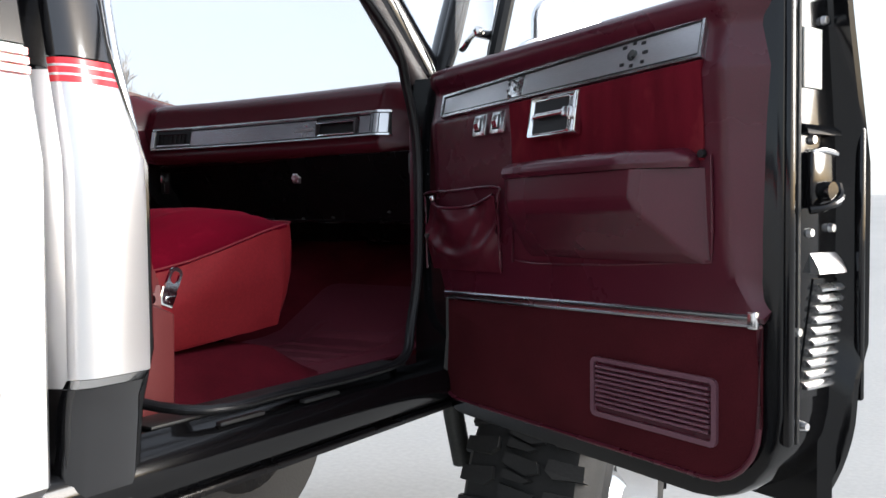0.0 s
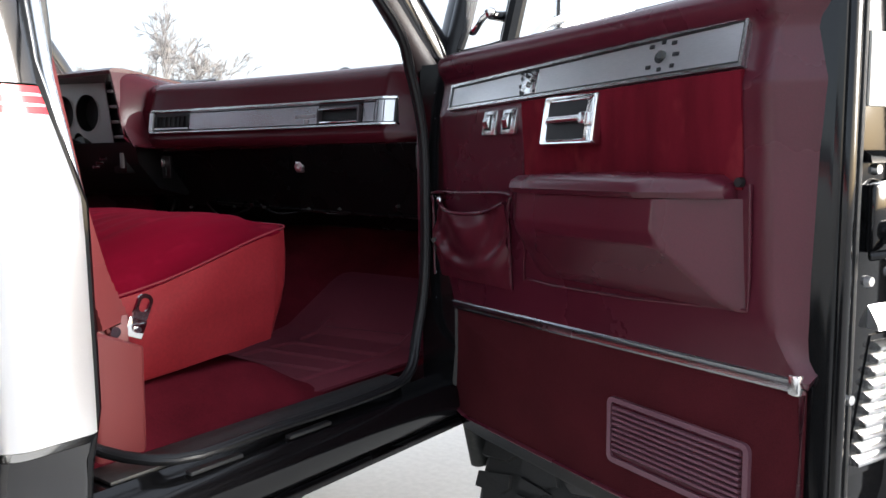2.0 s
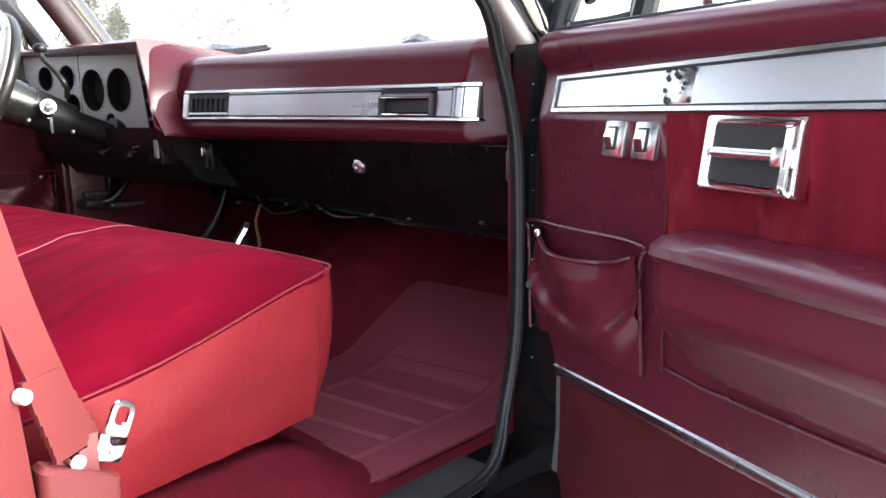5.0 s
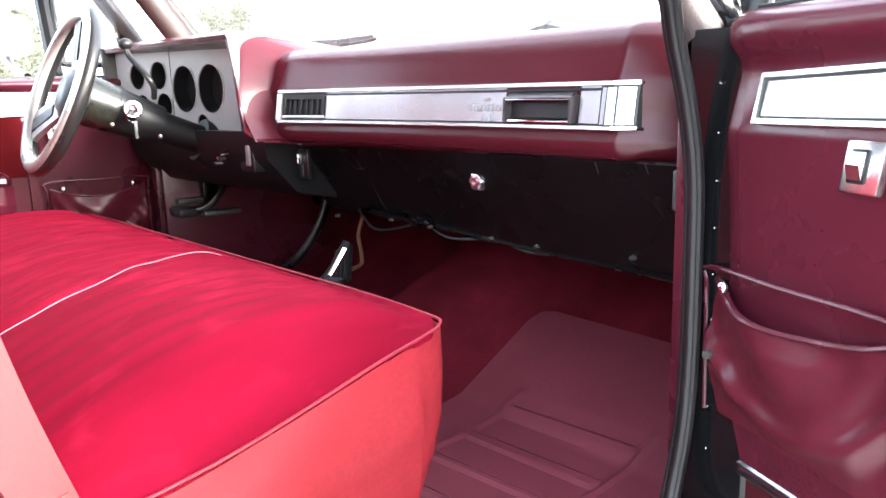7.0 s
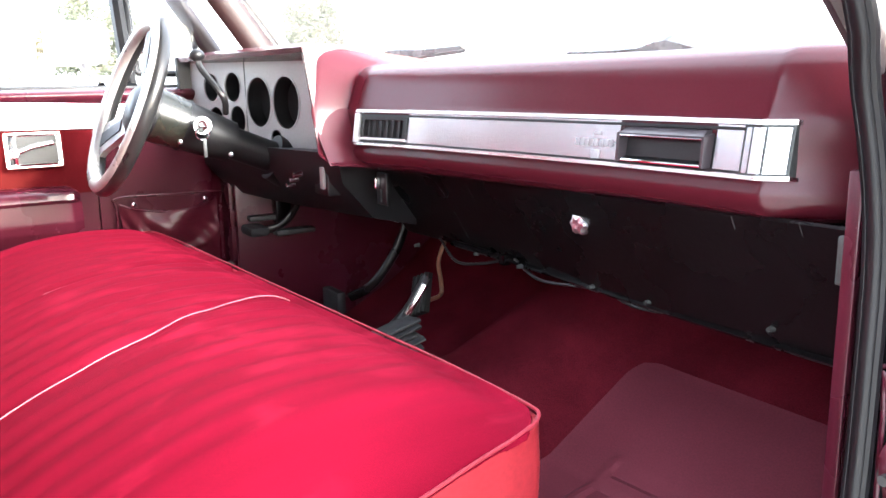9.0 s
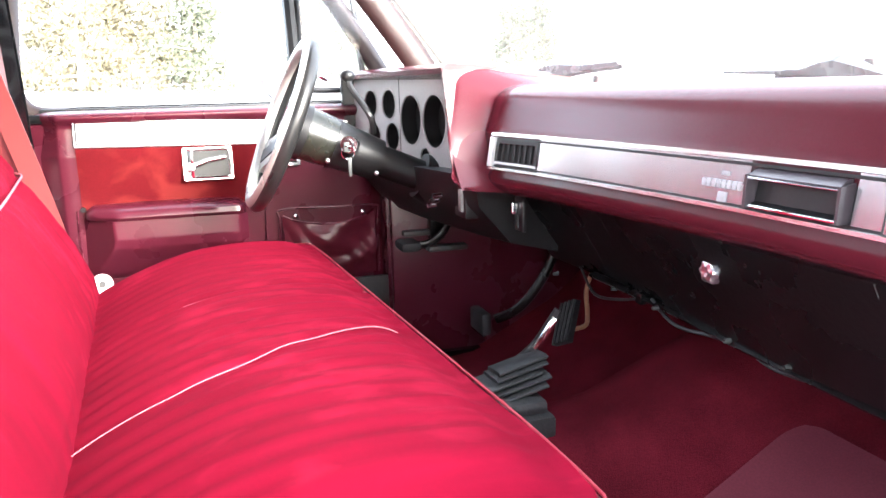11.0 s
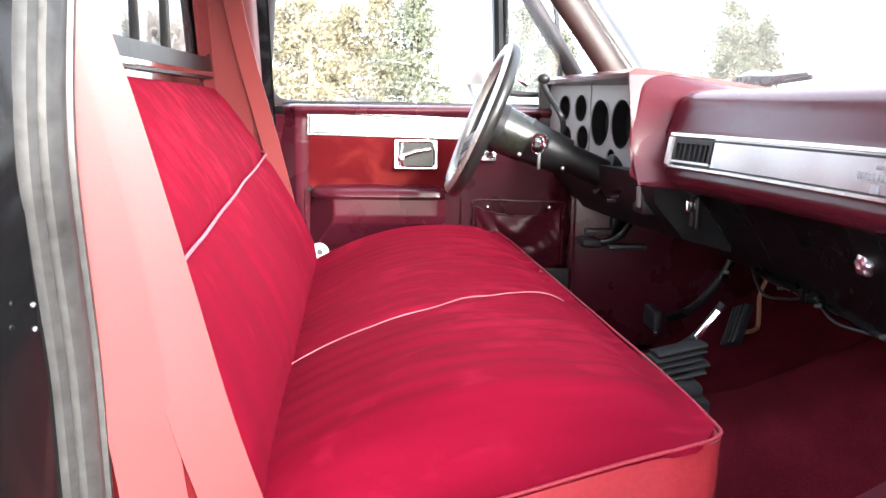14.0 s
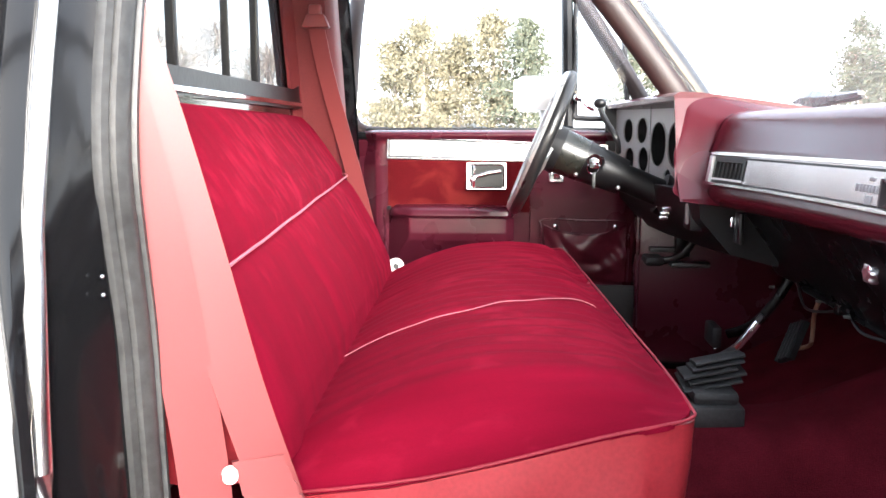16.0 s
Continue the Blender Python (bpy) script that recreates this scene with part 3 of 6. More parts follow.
# rubber seal round the open doorway
def door_seal():
    prof = [(-0.785, 2.12), (-0.785, 1.90), (-0.785, 1.70), (-0.785, 1.60), (-0.785, 1.48), (-0.785, 1.30), (-0.780, 1.16), (-0.725, 1.075), (-0.64, 1.048), (-0.45, 1.043), (-0.22, 1.040), (-0.09, 1.055),
            (-0.010, 1.12), (0.020, 1.25), (0.025, 1.42), (0.018, 1.56), (-0.020, 1.68), (-0.085, 1.78), (-0.22, 1.98), (-0.32, 2.12), (-0.38, 2.16), (-0.60, 2.165), (-0.72, 2.16)]
    front = lambda y, z: 0.817 if y > -0.05 and z > 1.1 else 0.825 if y > -0.1 and z > 1.7 else 0.0
    pts = smooth_path([(front(y, z) or (strip_x(z) if y < -0.70 and z < 2.1 else side_x(max(z, 1.15)) - (0.075 if z < 1.6 else 0.06)), y, z) for y, z in prof], 4, closed=True)
    seal = thing("door_seal", "grey rubber weatherstrip round the open doorway", "weatherstrip")
    part("bulb", tube(bmesh.new(), pts, 0.0092, 10, closed=True, up=(1, 0, 0)), SEAL_BLACK, seal)
    pts2 = [p + Vector((0.008, 0, 0)) for p in pts]
    part("lip", tube(bmesh.new(), pts2, 0.005, 8, closed=True, up=(1, 0, 0)), SEAL_BLACK, seal, "black rubber lip")
    pts3 = [p + Vector((-0.008, 0, 0)) for p in pts]
    part("edge", tube(bmesh.new(), pts3, 0.005, 8, closed=True, up=(1, 0, 0)), SEAL_BLACK, seal)
    # the broad ribbed strip on the lock pillar
    zs = [2.12, 2.0, 1.88, 1.80, 1.74, 1.69, 1.64, 1.59, 1.535, 1.48, 1.40, 1.30, 1.16, 1.09, 1.05]
    mid = [Vector((strip_x(z), -0.768 + curve([(1.05, 0.02), (1.12, 0.004), (1.3, 0.0), (2.2, 0.0)], z), z)) for z in zs]
    mid = smooth_path(mid, 4)
    across, out = Vector((-0.91, 0.41, 0)).normalized(), Vector((0.41, 0.91, 0)).normalized()
    prof = [(-0.024, -0.012), (-0.024, 0.0), (-0.020, 0.006), (-0.013, 0.007), (-0.010, 0.002), (-0.006, 0.008), (0.004, 0.010), (0.012, 0.007), (0.015, 0.002), (0.019, 0.006), (0.025, 0.002), (0.027, -0.012)]
    part("pillar_strip", loft(bmesh.new(), [[p + across * a + out * b for a, b in prof] for p in mid]), SEAL, seal, "broad ribbed grey strip")
    part("edge_bead", tube(bmesh.new(), [(strip_x(z) - 0.0275, -0.7625, z) for z in (1.565 + 0.045 * j for j in range(13))], 0.0035, 8), SEAT_VINYL, seal, "faded pink vinyl bead")
    for z in (1.535, 1.552):
        part("strip_screw", ball(bmesh.new(), (0.824, -0.771, z), 0.0022, seg=8), LINE_METAL, seal)


door_seal()
for k in range(9):
    part("pillar_screw", ball(bmesh.new(), (0.836, 0.038, 1.20 + 0.055 * k), 0.0015, seg=8), LINE_METAL, truck)
part("opening_trim", boxes((0.752, 0.768, 0.078, 0.090, 1.06, 1.60), bevel=0.003), VINYL, truck, "maroon trim edge behind the door seal")
part("jamb_cover", boxes((-0.90, -0.812, -0.050, 0.06, 1.0, 1.70), bevel=0.004), VINYL, truck, "maroon painted door jamb")
# solid black block stands in for the shaded gap under the door
part("gap_block", boxes((-0.812, -0.797, -0.180, -0.052, 1.0, 1.245), bevel=0.003), RUBBER, truck, "black block in place of the dark gap below the shut door")
part("seat_riser", sheet(bmesh.new(), lambda u, v: (lerp(-0.72, 0.755, u), lerp(-0.99, -0.14, v), lerp(floor_z(lerp(-0.72, 0.755, u), lerp(-0.99, -0.14, v)) - 0.004, 1.103, min(1, (1 - u) * 1.475 / 0.12, 1) * curve([(-1, 1), (-0.36, 1), (-0.30, 0.88), (-0.20, 0.25), (-0.14, 0)], lerp(-0.99, -0.14, v) - 0.03 * math.sin(3 * u)))), 50, 30, 0.008), CARPET, truck, "red carpet over the seat riser")
bm = bmesh.new()
cone(bm, (0.846, 0.040, 1.328), (0.846, 0.026, 1.328), 0.013, 0.012)
cone(bm, (0.846, 0.026, 1.328), (0.846, 0.014, 1.328), 0.006, 0.005)
part("courtesy_switch", bm, DARK_GREY, truck)


# ---- doors ----
def door(name, m, length, label, outer_extra):
    """A whole door in its own space: s along it from the hinge, d inwards, z up; m maps it into the world."""
    L = length
    f = L / 0.888
    d_ = thing(name, label, "door", "truck doors", at=m @ Vector((0, 0, 0.9)))

    def p(nm, bm, mat, lab="", parent=None, tip=0.0, at=(0, 0.031, 1.600), sharp=40):
        return part(nm, bm, mat, parent or d_, lab, sharp, m=m @ tipped(tip, at) if tip else m)

    # steel shell with the jamb end
    out = rounded(-0.035, L + 0.030, 0.905, 1.70 if outer_extra else 1.676, [0.13, 0.16, 0.01, 0.01], 6)
    p("inner_shell", prism(bmesh.new(), out, -0.160, -0.006, "y", bevel=0.010), BLACK_JAMB if outer_extra else VINYL, "glossy black inner shell" if outer_extra else "maroon painted inner shell")
    rings = []
    for i in range(26):
        z = lerp(0.90, 1.70, (i / 25) ** 1.7)
        bow = 0.932 - side_x(max(z, 1.0))
        end = L + 0.064 - 0.055 * max(0, (1.06 - z) / 0.16) ** 2
        rings.append([(-0.04, -0.165 + bow, z), (end - 0.01, -0.188 + bow, z), (end, -0.182 + bow, z), (end - 0.003, -0.172 + bow, z), (L + 0.036, -0.150 + bow / 2, z), (L + 0.02, -0.135 + bow / 2, z), (-0.035, -0.13 + bow / 2, z)])
    p("outer_shell", loft(bmesh.new(), rings), BLACK_JAMB, "glossy black door skin")
    # trim panel: lower carpet, upper vinyl with a rolled top and a flared back edge
    low = [(s, z + 0.020 * s / L * (z > 1.1)) for s, z in rounded(0.0, L, 0.945, 1.180, [0.10, 0.10, 0.004, 0.004], 6)]
    p("lower_panel", prism(bmesh.new(), low, -0.006, 0.006, "y", bevel=0.003), DOOR_CARPET, "dark red carpeted lower panel")
    edge = [(s, z) for s, z in low]
    p("welt", tube(bmesh.new(), [(s, 0.006, z) for s, z in edge[:-6]], 0.0045, 8), VINYL)

    sill = 0.0 if outer_extra else -0.026      # the shut door's top roll lies lower
    rows = [1.192 + 0.0163 * k for k in range(25)] + [1.587, 1.592, 1.597, 1.61, 1.63, 1.65, 1.662, 1.668, 1.674, 1.680, 1.686, 1.692, 1.698, 1.704, 1.709, 1.713, 1.716, 1.718]

    def face(u, v):
        z = rows[round(v * (len(rows) - 1))]
        bend = curve([(1.19, L - 0.002), (1.215, L - 0.012), (1.26, L - 0.030), (1.33, L - 0.039), (1.70, L - 0.041)], z)
        s = lerp(0.018, bend, u / 0.82) if u < 0.82 else lerp(bend, L + 0.012, (u - 0.82) / 0.18)
        d = curve([(1.192, 0.012), (1.28, 0.022), (1.50, 0.029), (1.590, 0.036), (1.595, 0.034), (1.656, 0.021), (1.666, 0.026), (1.676, 0.034), (1.686, 0.038), (1.696, 0.039), (1.704, 0.036), (1.711, 0.029), (1.716, 0.018), (1.718, 0.002)], z)
        d += curve([(0, -0.012), (0.02, 0), (0.80, 0), (0.82, 0.003), (0.84, 0.0), (1.0, -0.045)], u) * (1 if z > 1.22 else (z - 1.192) / 0.028)
        z += sill * min(1, max(0, (z - 1.656) / 0.062))
        return (s, d, z + 0.020 * s / L * max(0, 1 - (z - 1.192) / 0.1))
    p("upper_panel", sheet(bmesh.new(), face, 50, len(rows) - 1, 0.012), VINYL, "maroon vinyl upper panel")
    # chrome line between them
    start = -0.002 if outer_extra else 0.16
    bm = prism(bmesh.new(), [(0.004, 1.176), (0.012, 1.177), (0.0145, 1.181), (0.0125, 1.187), (0.0145, 1.193), (0.012, 1.197), (0.004, 1.198)], start, L - 0.004, "x")
    for v in bm.verts:
        v.co.z += 0.020 * v.co.x / L
    p("chrome_line", bm, LINE_METAL, "worn bright moulding")
    if outer_extra:
        p("line_cap", boxes((L - 0.014, L + 0.002, 0.0, 0.018, 1.194, 1.221), bevel=0.003), SATIN_CHROME)
    # velour insert behind the handle
    bm = sheet(bmesh.new(), lambda u, v: (lerp(0.334 * f, 0.806 * f, u), curve([(1.452, 0.0308), (1.50, 0.0325), (1.590, 0.0390), (1.612, 0.0385)], lerp(1.452, lerp(1.599, 1.606, u), v)) + 0.003 * (1 - (2 * v - 1) ** 6) * (1 - (2 * u - 1) ** 10), lerp(1.452, lerp(1.599, 1.606, u), v)), 14, 18, 0.008)
    p("velour_insert", bm, DOOR_VELOUR if outer_extra else WARM_LIT_VELOUR, "deep red velour insert" if outer_extra else "red velour insert with warmer light put into its colour")
    # front vinyl field with its stitched border
    p("field_seam", boxes((0.330 * f, 0.333 * f, 0.028, 0.0335, 1.275, 1.592), bevel=0.001), VINYL)
    p("arm_seam", tube(bmesh.new(), [(0.333 * f, 0.025, 1.278), (0.40 * f, 0.024, 1.274), (0.60 * f, 0.024, 1.280), (0.815 * f, 0.024, 1.294), (0.820 * f, 0.028, 1.34), (0.820 * f, 0.031, 1.46)], 0.0022, 6), VINYL, "welted seam round the armrest")
    # bright belt plate with its frame and the bare mounting holes
    o = [(0.085 * f, 1.596), (0.808 * f, 1.607), (0.808 * f, 1.674), (0.085 * f, 1.648)]
    i_ = [(0.090 * f, 1.601), (0.803 * f, 1.612), (0.803 * f, 1.669), (0.090 * f, 1.643)]
    plate = p("belt_plate", prism(bmesh.new(), o, 0.030, 0.041, "y"), ALUMINIUM, "brushed metal belt plate", tip=12)
    p("plate_frame", frame_plate(bmesh.new(), o, i_, 0.036, 0.044, "y"), SATIN_CHROME, "", plate, tip=12)
    p("plate_groove", frame_plate(bmesh.new(), i_, [(a + (0.003 if a < 0.4 else -0.003), b + (0.003 if b < 1.63 else -0.003)) for a, b in i_], 0.036, 0.0425, "y"), BLACK_PLASTIC, "", plate, tip=12)
    if outer_extra:
        p("bare_patch", boxes((0.327, 0.375, 0.040, 0.0415, 1.609, 1.650), bevel=0.0005), SATIN_CHROME, "bare metal patch where a part was removed", plate, tip=12)
        bm = bmesh.new()
        for k in range(13):
            a, b = ((-0.024, 0.018), (-0.022, 0.008), (-0.025, -0.006), (-0.021, -0.016), (-0.012, 0.021), (0.0, 0.018), (0.016, 0.021), (0.023, 0.017), (0.020, -0.017), (0.004, -0.004), (-0.006, 0.012), (-0.016, -0.019), (0.010, 0.002))[k]
            q = random.uniform(0.0015, 0.0045)
            box(bm, 0.351 + a - q, 0.351 + a + q, 0.040, 0.0422 + 0.0002 * k, 1.630 + b - q * 0.7, 1.630 + b + q * 0.7, turn=Matrix.Rotation(k * 0.7, 3, "Y"))
        p("torn_mount", bm, BLACK_PLASTIC, "black glue left by a removed part", plate, tip=12)
        p("mount_stud", cone(bmesh.new(), (0.352, 0.040, 1.625), (0.352, 0.0445, 1.625), 0.006, 0.005), CHROME, "", plate, tip=12)
        for a, b, q in ((-0.022, 0.016, 0.005), (0.0, 0.020, 0.004), (0.020, 0.017, 0.005), (0.026, 0.0, 0.006), (0.022, -0.016, 0.004), (-0.002, -0.019, 0.004), (-0.024, -0.014, 0.005)):
            p("mount_hole", boxes((0.664 + a - q, 0.664 + a + q, 0.040, 0.0425, 1.638 + b - 0.003, 1.638 + b + 0.003), bevel=0.001), BLACK_PLASTIC, "", plate, tip=12)
        p("mount_hole", cone(bmesh.new(), (0.660, 0.040, 1.637), (0.660, 0.0427, 1.637), 0.009, 0.009, 14), BLACK_PLASTIC, "", plate, tip=12)
        p("mount_stud", cone(bmesh.new(), (0.665, 0.040, 1.639), (0.665, 0.047, 1.639), 0.007, 0.006), DARK_GREY, "", plate, tip=12)
    # inside handle: chrome bezel, dark cup, lever
    a0, a1, z0, z1 = 0.410 * f, 0.544 * f, 1.517, 1.599
    hang = (0, 0.038, 1.600)
    lips = ((0, 0, 0, 0, 0.030), (0, 0, 0, 0, 0.0405), (0.002, 0.002, 0.002, 0.002, 0.0455), (0.005, 0.006, 0.004, 0.005, 0.0455), (0.009, 0.020, 0.0075, 0.0085, 0.0395), (0.011, 0.026, 0.009, 0.010, 0.0415), (0.012, 0.027, 0.010, 0.011, 0.030))
    bm = loft(bmesh.new(), [[(x, d, z) for x, z in rounded(a0 + l, a1 - q, z0 + b, z1 - t, 0.004)] for l, q, b, t, d in lips], caps=False)
    bez = p("handle_bezel", bm, CHROME, "chrome handle bezel", tip=9, at=hang)
    p("handle_cup", boxes((a0 + 0.011, a1 - 0.025, 0.008, 0.040, z0 + 0.010, z1 - 0.010)), BLACK_PLASTIC, "", bez, tip=9, at=hang)
    drop = 0.0 if outer_extra else 0.014
    bm = tube(bmesh.new(), [(a0 + 0.018, 0.046, z0 + 0.041 + drop), ((a0 + a1) / 2, 0.049, z0 + 0.041 + drop / 2), (a1 - 0.020, 0.050, z0 + 0.041 - drop / 2)], 0.0055, 10, flat=(0.8, 1.0))
    box(bm, a1 - 0.030, a1 - 0.012, 0.042, 0.055, z0 + 0.030 - drop / 2, z0 + 0.050 - drop / 2, bevel=0.003)
    p("handle_lever", bm, SATIN_CHROME, "", bez, tip=9, at=hang)
    # two window switches in chrome plates
    for s in (0.212, 0.275) if outer_extra else (0.225,):
        sw = p("window_switch", boxes((s * f, s * f + 0.044, 0.028, 0.038, 1.540, 1.588), bevel=0.003), SATIN_CHROME, "chrome window switch plate", tip=10, at=(0, 0.031, 1.588))
        bm = boxes((s * f + 0.010, s * f + 0.030, 0.036, 0.041, 1.549, 1.580), bevel=0.002)
        p("rocker_switch", bm, BLACK_PLASTIC, "", sw, tip=10, at=(0, 0.031, 1.588))
        bm = bmesh.new()
        loft(bm, [[(s * f + a, 0.041 + h, z) for a, h, z in ((0.012, 0, 1.552), (0.028, 0, 1.552), (0.028, 0.006, 1.565), (0.012, 0.006, 1.565))],
                  [(s * f + a, 0.041 + h, z) for a, h, z in ((0.012, 0, 1.577), (0.028, 0, 1.577), (0.028, 0.001, 1.577), (0.012, 0.001, 1.577))]])
        p("switch_key", bm, SATIN_CHROME, "", sw, tip=10, at=(0, 0.031, 1.588))
    # arm rest: padded top on a body that tapers off towards the back
    def arm(u, v):
        s = lerp(0.385 * f, 0.812 * f, u)
        z = lerp(1.290, 1.440, v)
        face_d = curve([(1.290, 0.0), (1.305, 0.020), (1.375, 0.078), (1.395, 0.084), (1.440, 0.082)], z) * curve([(0, 0.80), (0.06, 0.98), (0.1, 1), (1, 1)], u)
        facet = 0.086 * (0.806 * f - s) / (0.084 * f)
        return (s, 0.026 + max(-0.004, min(face_d, facet)), z)
    body = p("armrest", sheet(bmesh.new(), arm, 90, 34, 0.006), VINYL, "maroon vinyl armrest", sharp=85)
    rings = []
    for i in range(24):
        u = i / 23
        s = lerp(0.388 * f, 0.796 * f, u)
        w = curve([(0.388, 0.076), (0.410, 0.090), (0.708, 0.090), (0.722, 0.083), (0.786, 0.046), (0.796, 0.038)], s / f)
        c = 0.010 if i in (0, 23) else 0.0
        zt = 1.468 + 0.004 * math.sin(3 * u)
        rings.append([(s, 0.024, 1.440), (s, 0.024 + w - c, 1.441), (s, 0.030 + w - c, 1.449), (s, 0.027 + w - c, 1.460 - c / 2), (s, 0.012 + w, zt - c), (s, 0.045, zt + 0.003 - c), (s, 0.024, zt + 0.002 - c)])
    p("arm_pad", loft(bmesh.new(), rings), VINYL, "soft padded arm pad", body)
    p("arm_screw", cone(bmesh.new(), (0.804 * f, 0.03, 1.462), (0.804 * f, 0.037, 1.462), 0.007, 0.006), BLACK_PLASTIC, "", body)
    # map pocket that sags, with two snaps and stitched edge
    def pouch(u, v):
        s = lerp(0.018 * f, 0.285 * f, u)
        sag = math.sin(math.pi * u) ** 0.8
        z = lerp(1.250, 1.418 - 0.026 * sag, v)
        fold = 0.009 * math.sin(9 * u + 5 * v) * v + (0.004 if outer_extra else 0.009) * math.sin(21 * u - 13 * v + 2 * math.sin(7 * u)) * v * (1 - v) * 2.2 + 0.010 * math.exp(-((v - 0.55 + 0.35 * sag) / 0.10) ** 2)
        d = 0.026 + curve([(0, 0), (0.25, 0.014), (0.8, 0.03), (1, 0.026)], v) * (0.35 + 0.65 * sag) + fold
        return (s, d, z)
    poc = p("map_pocket", sheet(bmesh.new(), pouch, 48, 30, 0.004), POCKET_VINYL, "sagging maroon vinyl map pocket")
    p("pocket_seam", tube(bmesh.new(), smooth_path([(0.010 * f, 0.034, 1.25), (0.008 * f, 0.036, 1.40), (0.012 * f, 0.036, 1.428), (0.13 * f, 0.036, 1.430), (0.287 * f, 0.036, 1.432), (0.294 * f, 0.040, 1.40), (0.298 * f, 0.036, 1.262)], 5), 0.003, 8), VINYL, "", poc)
    p("pocket_hem", tube(bmesh.new(), [(lerp(0.018, 0.285, k / 12) * f, pouch(k / 12, 0.985)[1] + 0.002, pouch(k / 12, 0.985)[2]) for k in range(13)], 0.0035, 8), VINYL, "", poc)
    for s in (0.055,) if outer_extra else (0.055, 0.250):
        bm = ball(bmesh.new(), (s * f, 0.048, 1.414), 0.0075, (1, 0.8, 1))
        p("snap", bm, CHROME, "", poc)
    # loudspeaker grille in the carpet
    g0, g1 = 0.538 * f, 0.816 * f
    grille = p("speaker_grille", frame_plate(bmesh.new(), rounded(g0, g1, 0.998, 1.108, 0.012), rounded(g0 + 0.009, g1 - 0.009, 1.007, 1.100, 0.006), 0.004, 0.013, "y"), GRILLE_VINYL, "ribbed mauve speaker grille")
    p("grille_back", boxes((g0 + 0.008, g1 - 0.008, 0.004, 0.0075, 1.006, 1.101)), VINYL, "", grille)
    for k in range(9):
        z = 1.0175 + 0.0088 * k
        p("slat", prism(bmesh.new(), [(0.006, z), (0.0135, z + 0.0005), (0.0155, z + 0.0025), (0.0145, z + 0.0050), (0.006, z + 0.0058)], g0 + 0.014, g1 - 0.014, "x"), GRILLE_VINYL, "", grille)
    # window frame above the belt with the vent pane
    fr = [(-0.045, 1.70), (-0.040, 1.76), (0.20, 2.16), (0.26, 2.195), (L - 0.10, 2.195), (L - 0.03, 2.15), (L + 0.01, 1.70)]
    if outer_extra:
        fr[:4] = [(-0.030, 1.70), (-0.018, 1.95), (0.01, 2.10), (0.09, 2.19)]
    else:
        fr[4:] = [(L - 0.04, 2.195), (L + 0.035, 2.15), (L + 0.058, 1.80), (L + 0.052, 1.725), (L + 0.015, 1.684), (L - 0.06, 1.676)]
    lean = lambda z: -0.03 - 0.26 * max(0, z - 1.70)
    pts = smooth_path([(s, lean(z), z) for s, z in fr], 5)
    wf = p("window_frame", tube(bmesh.new(), pts, 0.024, 10, flat=(1.0, 0.8), up=(0, 1, 0)), FRAME_BLACK if outer_extra else PILLAR_COVER, "black window frame" if outer_extra else "dark maroon window frame")
    if outer_extra:
        p("front_post", tube(bmesh.new(), [(-0.052, lean(1.70), 1.695), (-0.045, lean(1.82), 1.82), (-0.034, lean(1.95), 1.95), (-0.01, lean(2.1), 2.10)], 0.024, 12, flat=(1.9, 0.75), up=(0, 1, 0)), FRAME_BLACK, "", wf)
    p("belt_rail", boxes((-0.04, L + 0.03, -0.075, 0.006, 1.690 + sill, 1.712 + sill), bevel=0.006), FRAME_BLACK, "", wf)
    p("belt_weatherstrip", boxes((0.02, L, -0.018, -0.004, 1.700 + sill, 1.724 + sill), bevel=0.004), RUBBER, "", wf)
    p("vent_divider", tube(bmesh.new(), [(0.188, lean(1.70), 1.70), (0.190, lean(1.9), 1.90), (0.194, lean(2.17), 2.17)], 0.020, 8, flat=(0.9, 0.9), up=(0, 1, 0)), FRAME_BLACK, "", wf)
    p("vent_frame", tube(bmesh.new(), smooth_path([(0.008, lean(1.72), 1.735), (0.016, lean(1.80), 1.80), (0.03, lean(2.0), 2.0), (0.10, lean(2.12), 2.12), (0.160, lean(2.10), 2.10), (0.166, lean(1.9), 1.90), (0.166, lean(1.75), 1.75), (0.155, lean(1.73), 1.728), (0.02, lean(1.72), 1.726)], 4), 0.008, 8), RUBBER, "", wf)
    bm = cone(bmesh.new(), (0.160, -0.045, 1.782), (0.160, -0.010, 1.782), 0.011, 0.009)
    tube(bm, smooth_path([(0.162, -0.008, 1.786), (0.148, 0.0, 1.774), (0.130, 0.004, 1.757), (0.116, 0.002, 1.752)], 4), 0.008, 8, flat=(1, 0.7))
    ball(bm, (0.162, -0.010, 1.786), 0.012)
    p("vent_latch", bm, CHROME, "chrome vent latch", wf)
    bm = bmesh.new()
    prism(bm, [(0.012, 1.73), (0.168, 1.73), (0.17, 2.10), (0.10, 2.12), (0.03, 2.0)], -0.05, -0.046, "y")
    g = p("vent_pane", bm, GLASS, "", wf)
    g.visible_shadow = False
    if not outer_extra:
        return d_
    # jamb end: louvres, latch and bolts on the black steel
    end = L + 0.030
    p("louvre_plate", prism(bmesh.new(), [(-0.082, 1.268), (-0.158, 1.268), (-0.122, 1.088), (-0.040, 1.088)], end - 0.004, end + 0.002, "x"), BLACK_JAMB)
    for k in range(10):
        z = 1.252 - 0.0162 * k
        d0, d1 = -0.150 + 0.0034 * k, -0.086 + 0.0040 * k
        bm = bmesh.new()
        loft(bm, [[(end + a_, d, z + b_) for a_, b_ in ((0.0, 0.0085), (0.007, 0.0065), (0.014, 0.001), (0.013, -0.003), (0.0, -0.004))] for d in (d0, d1)])
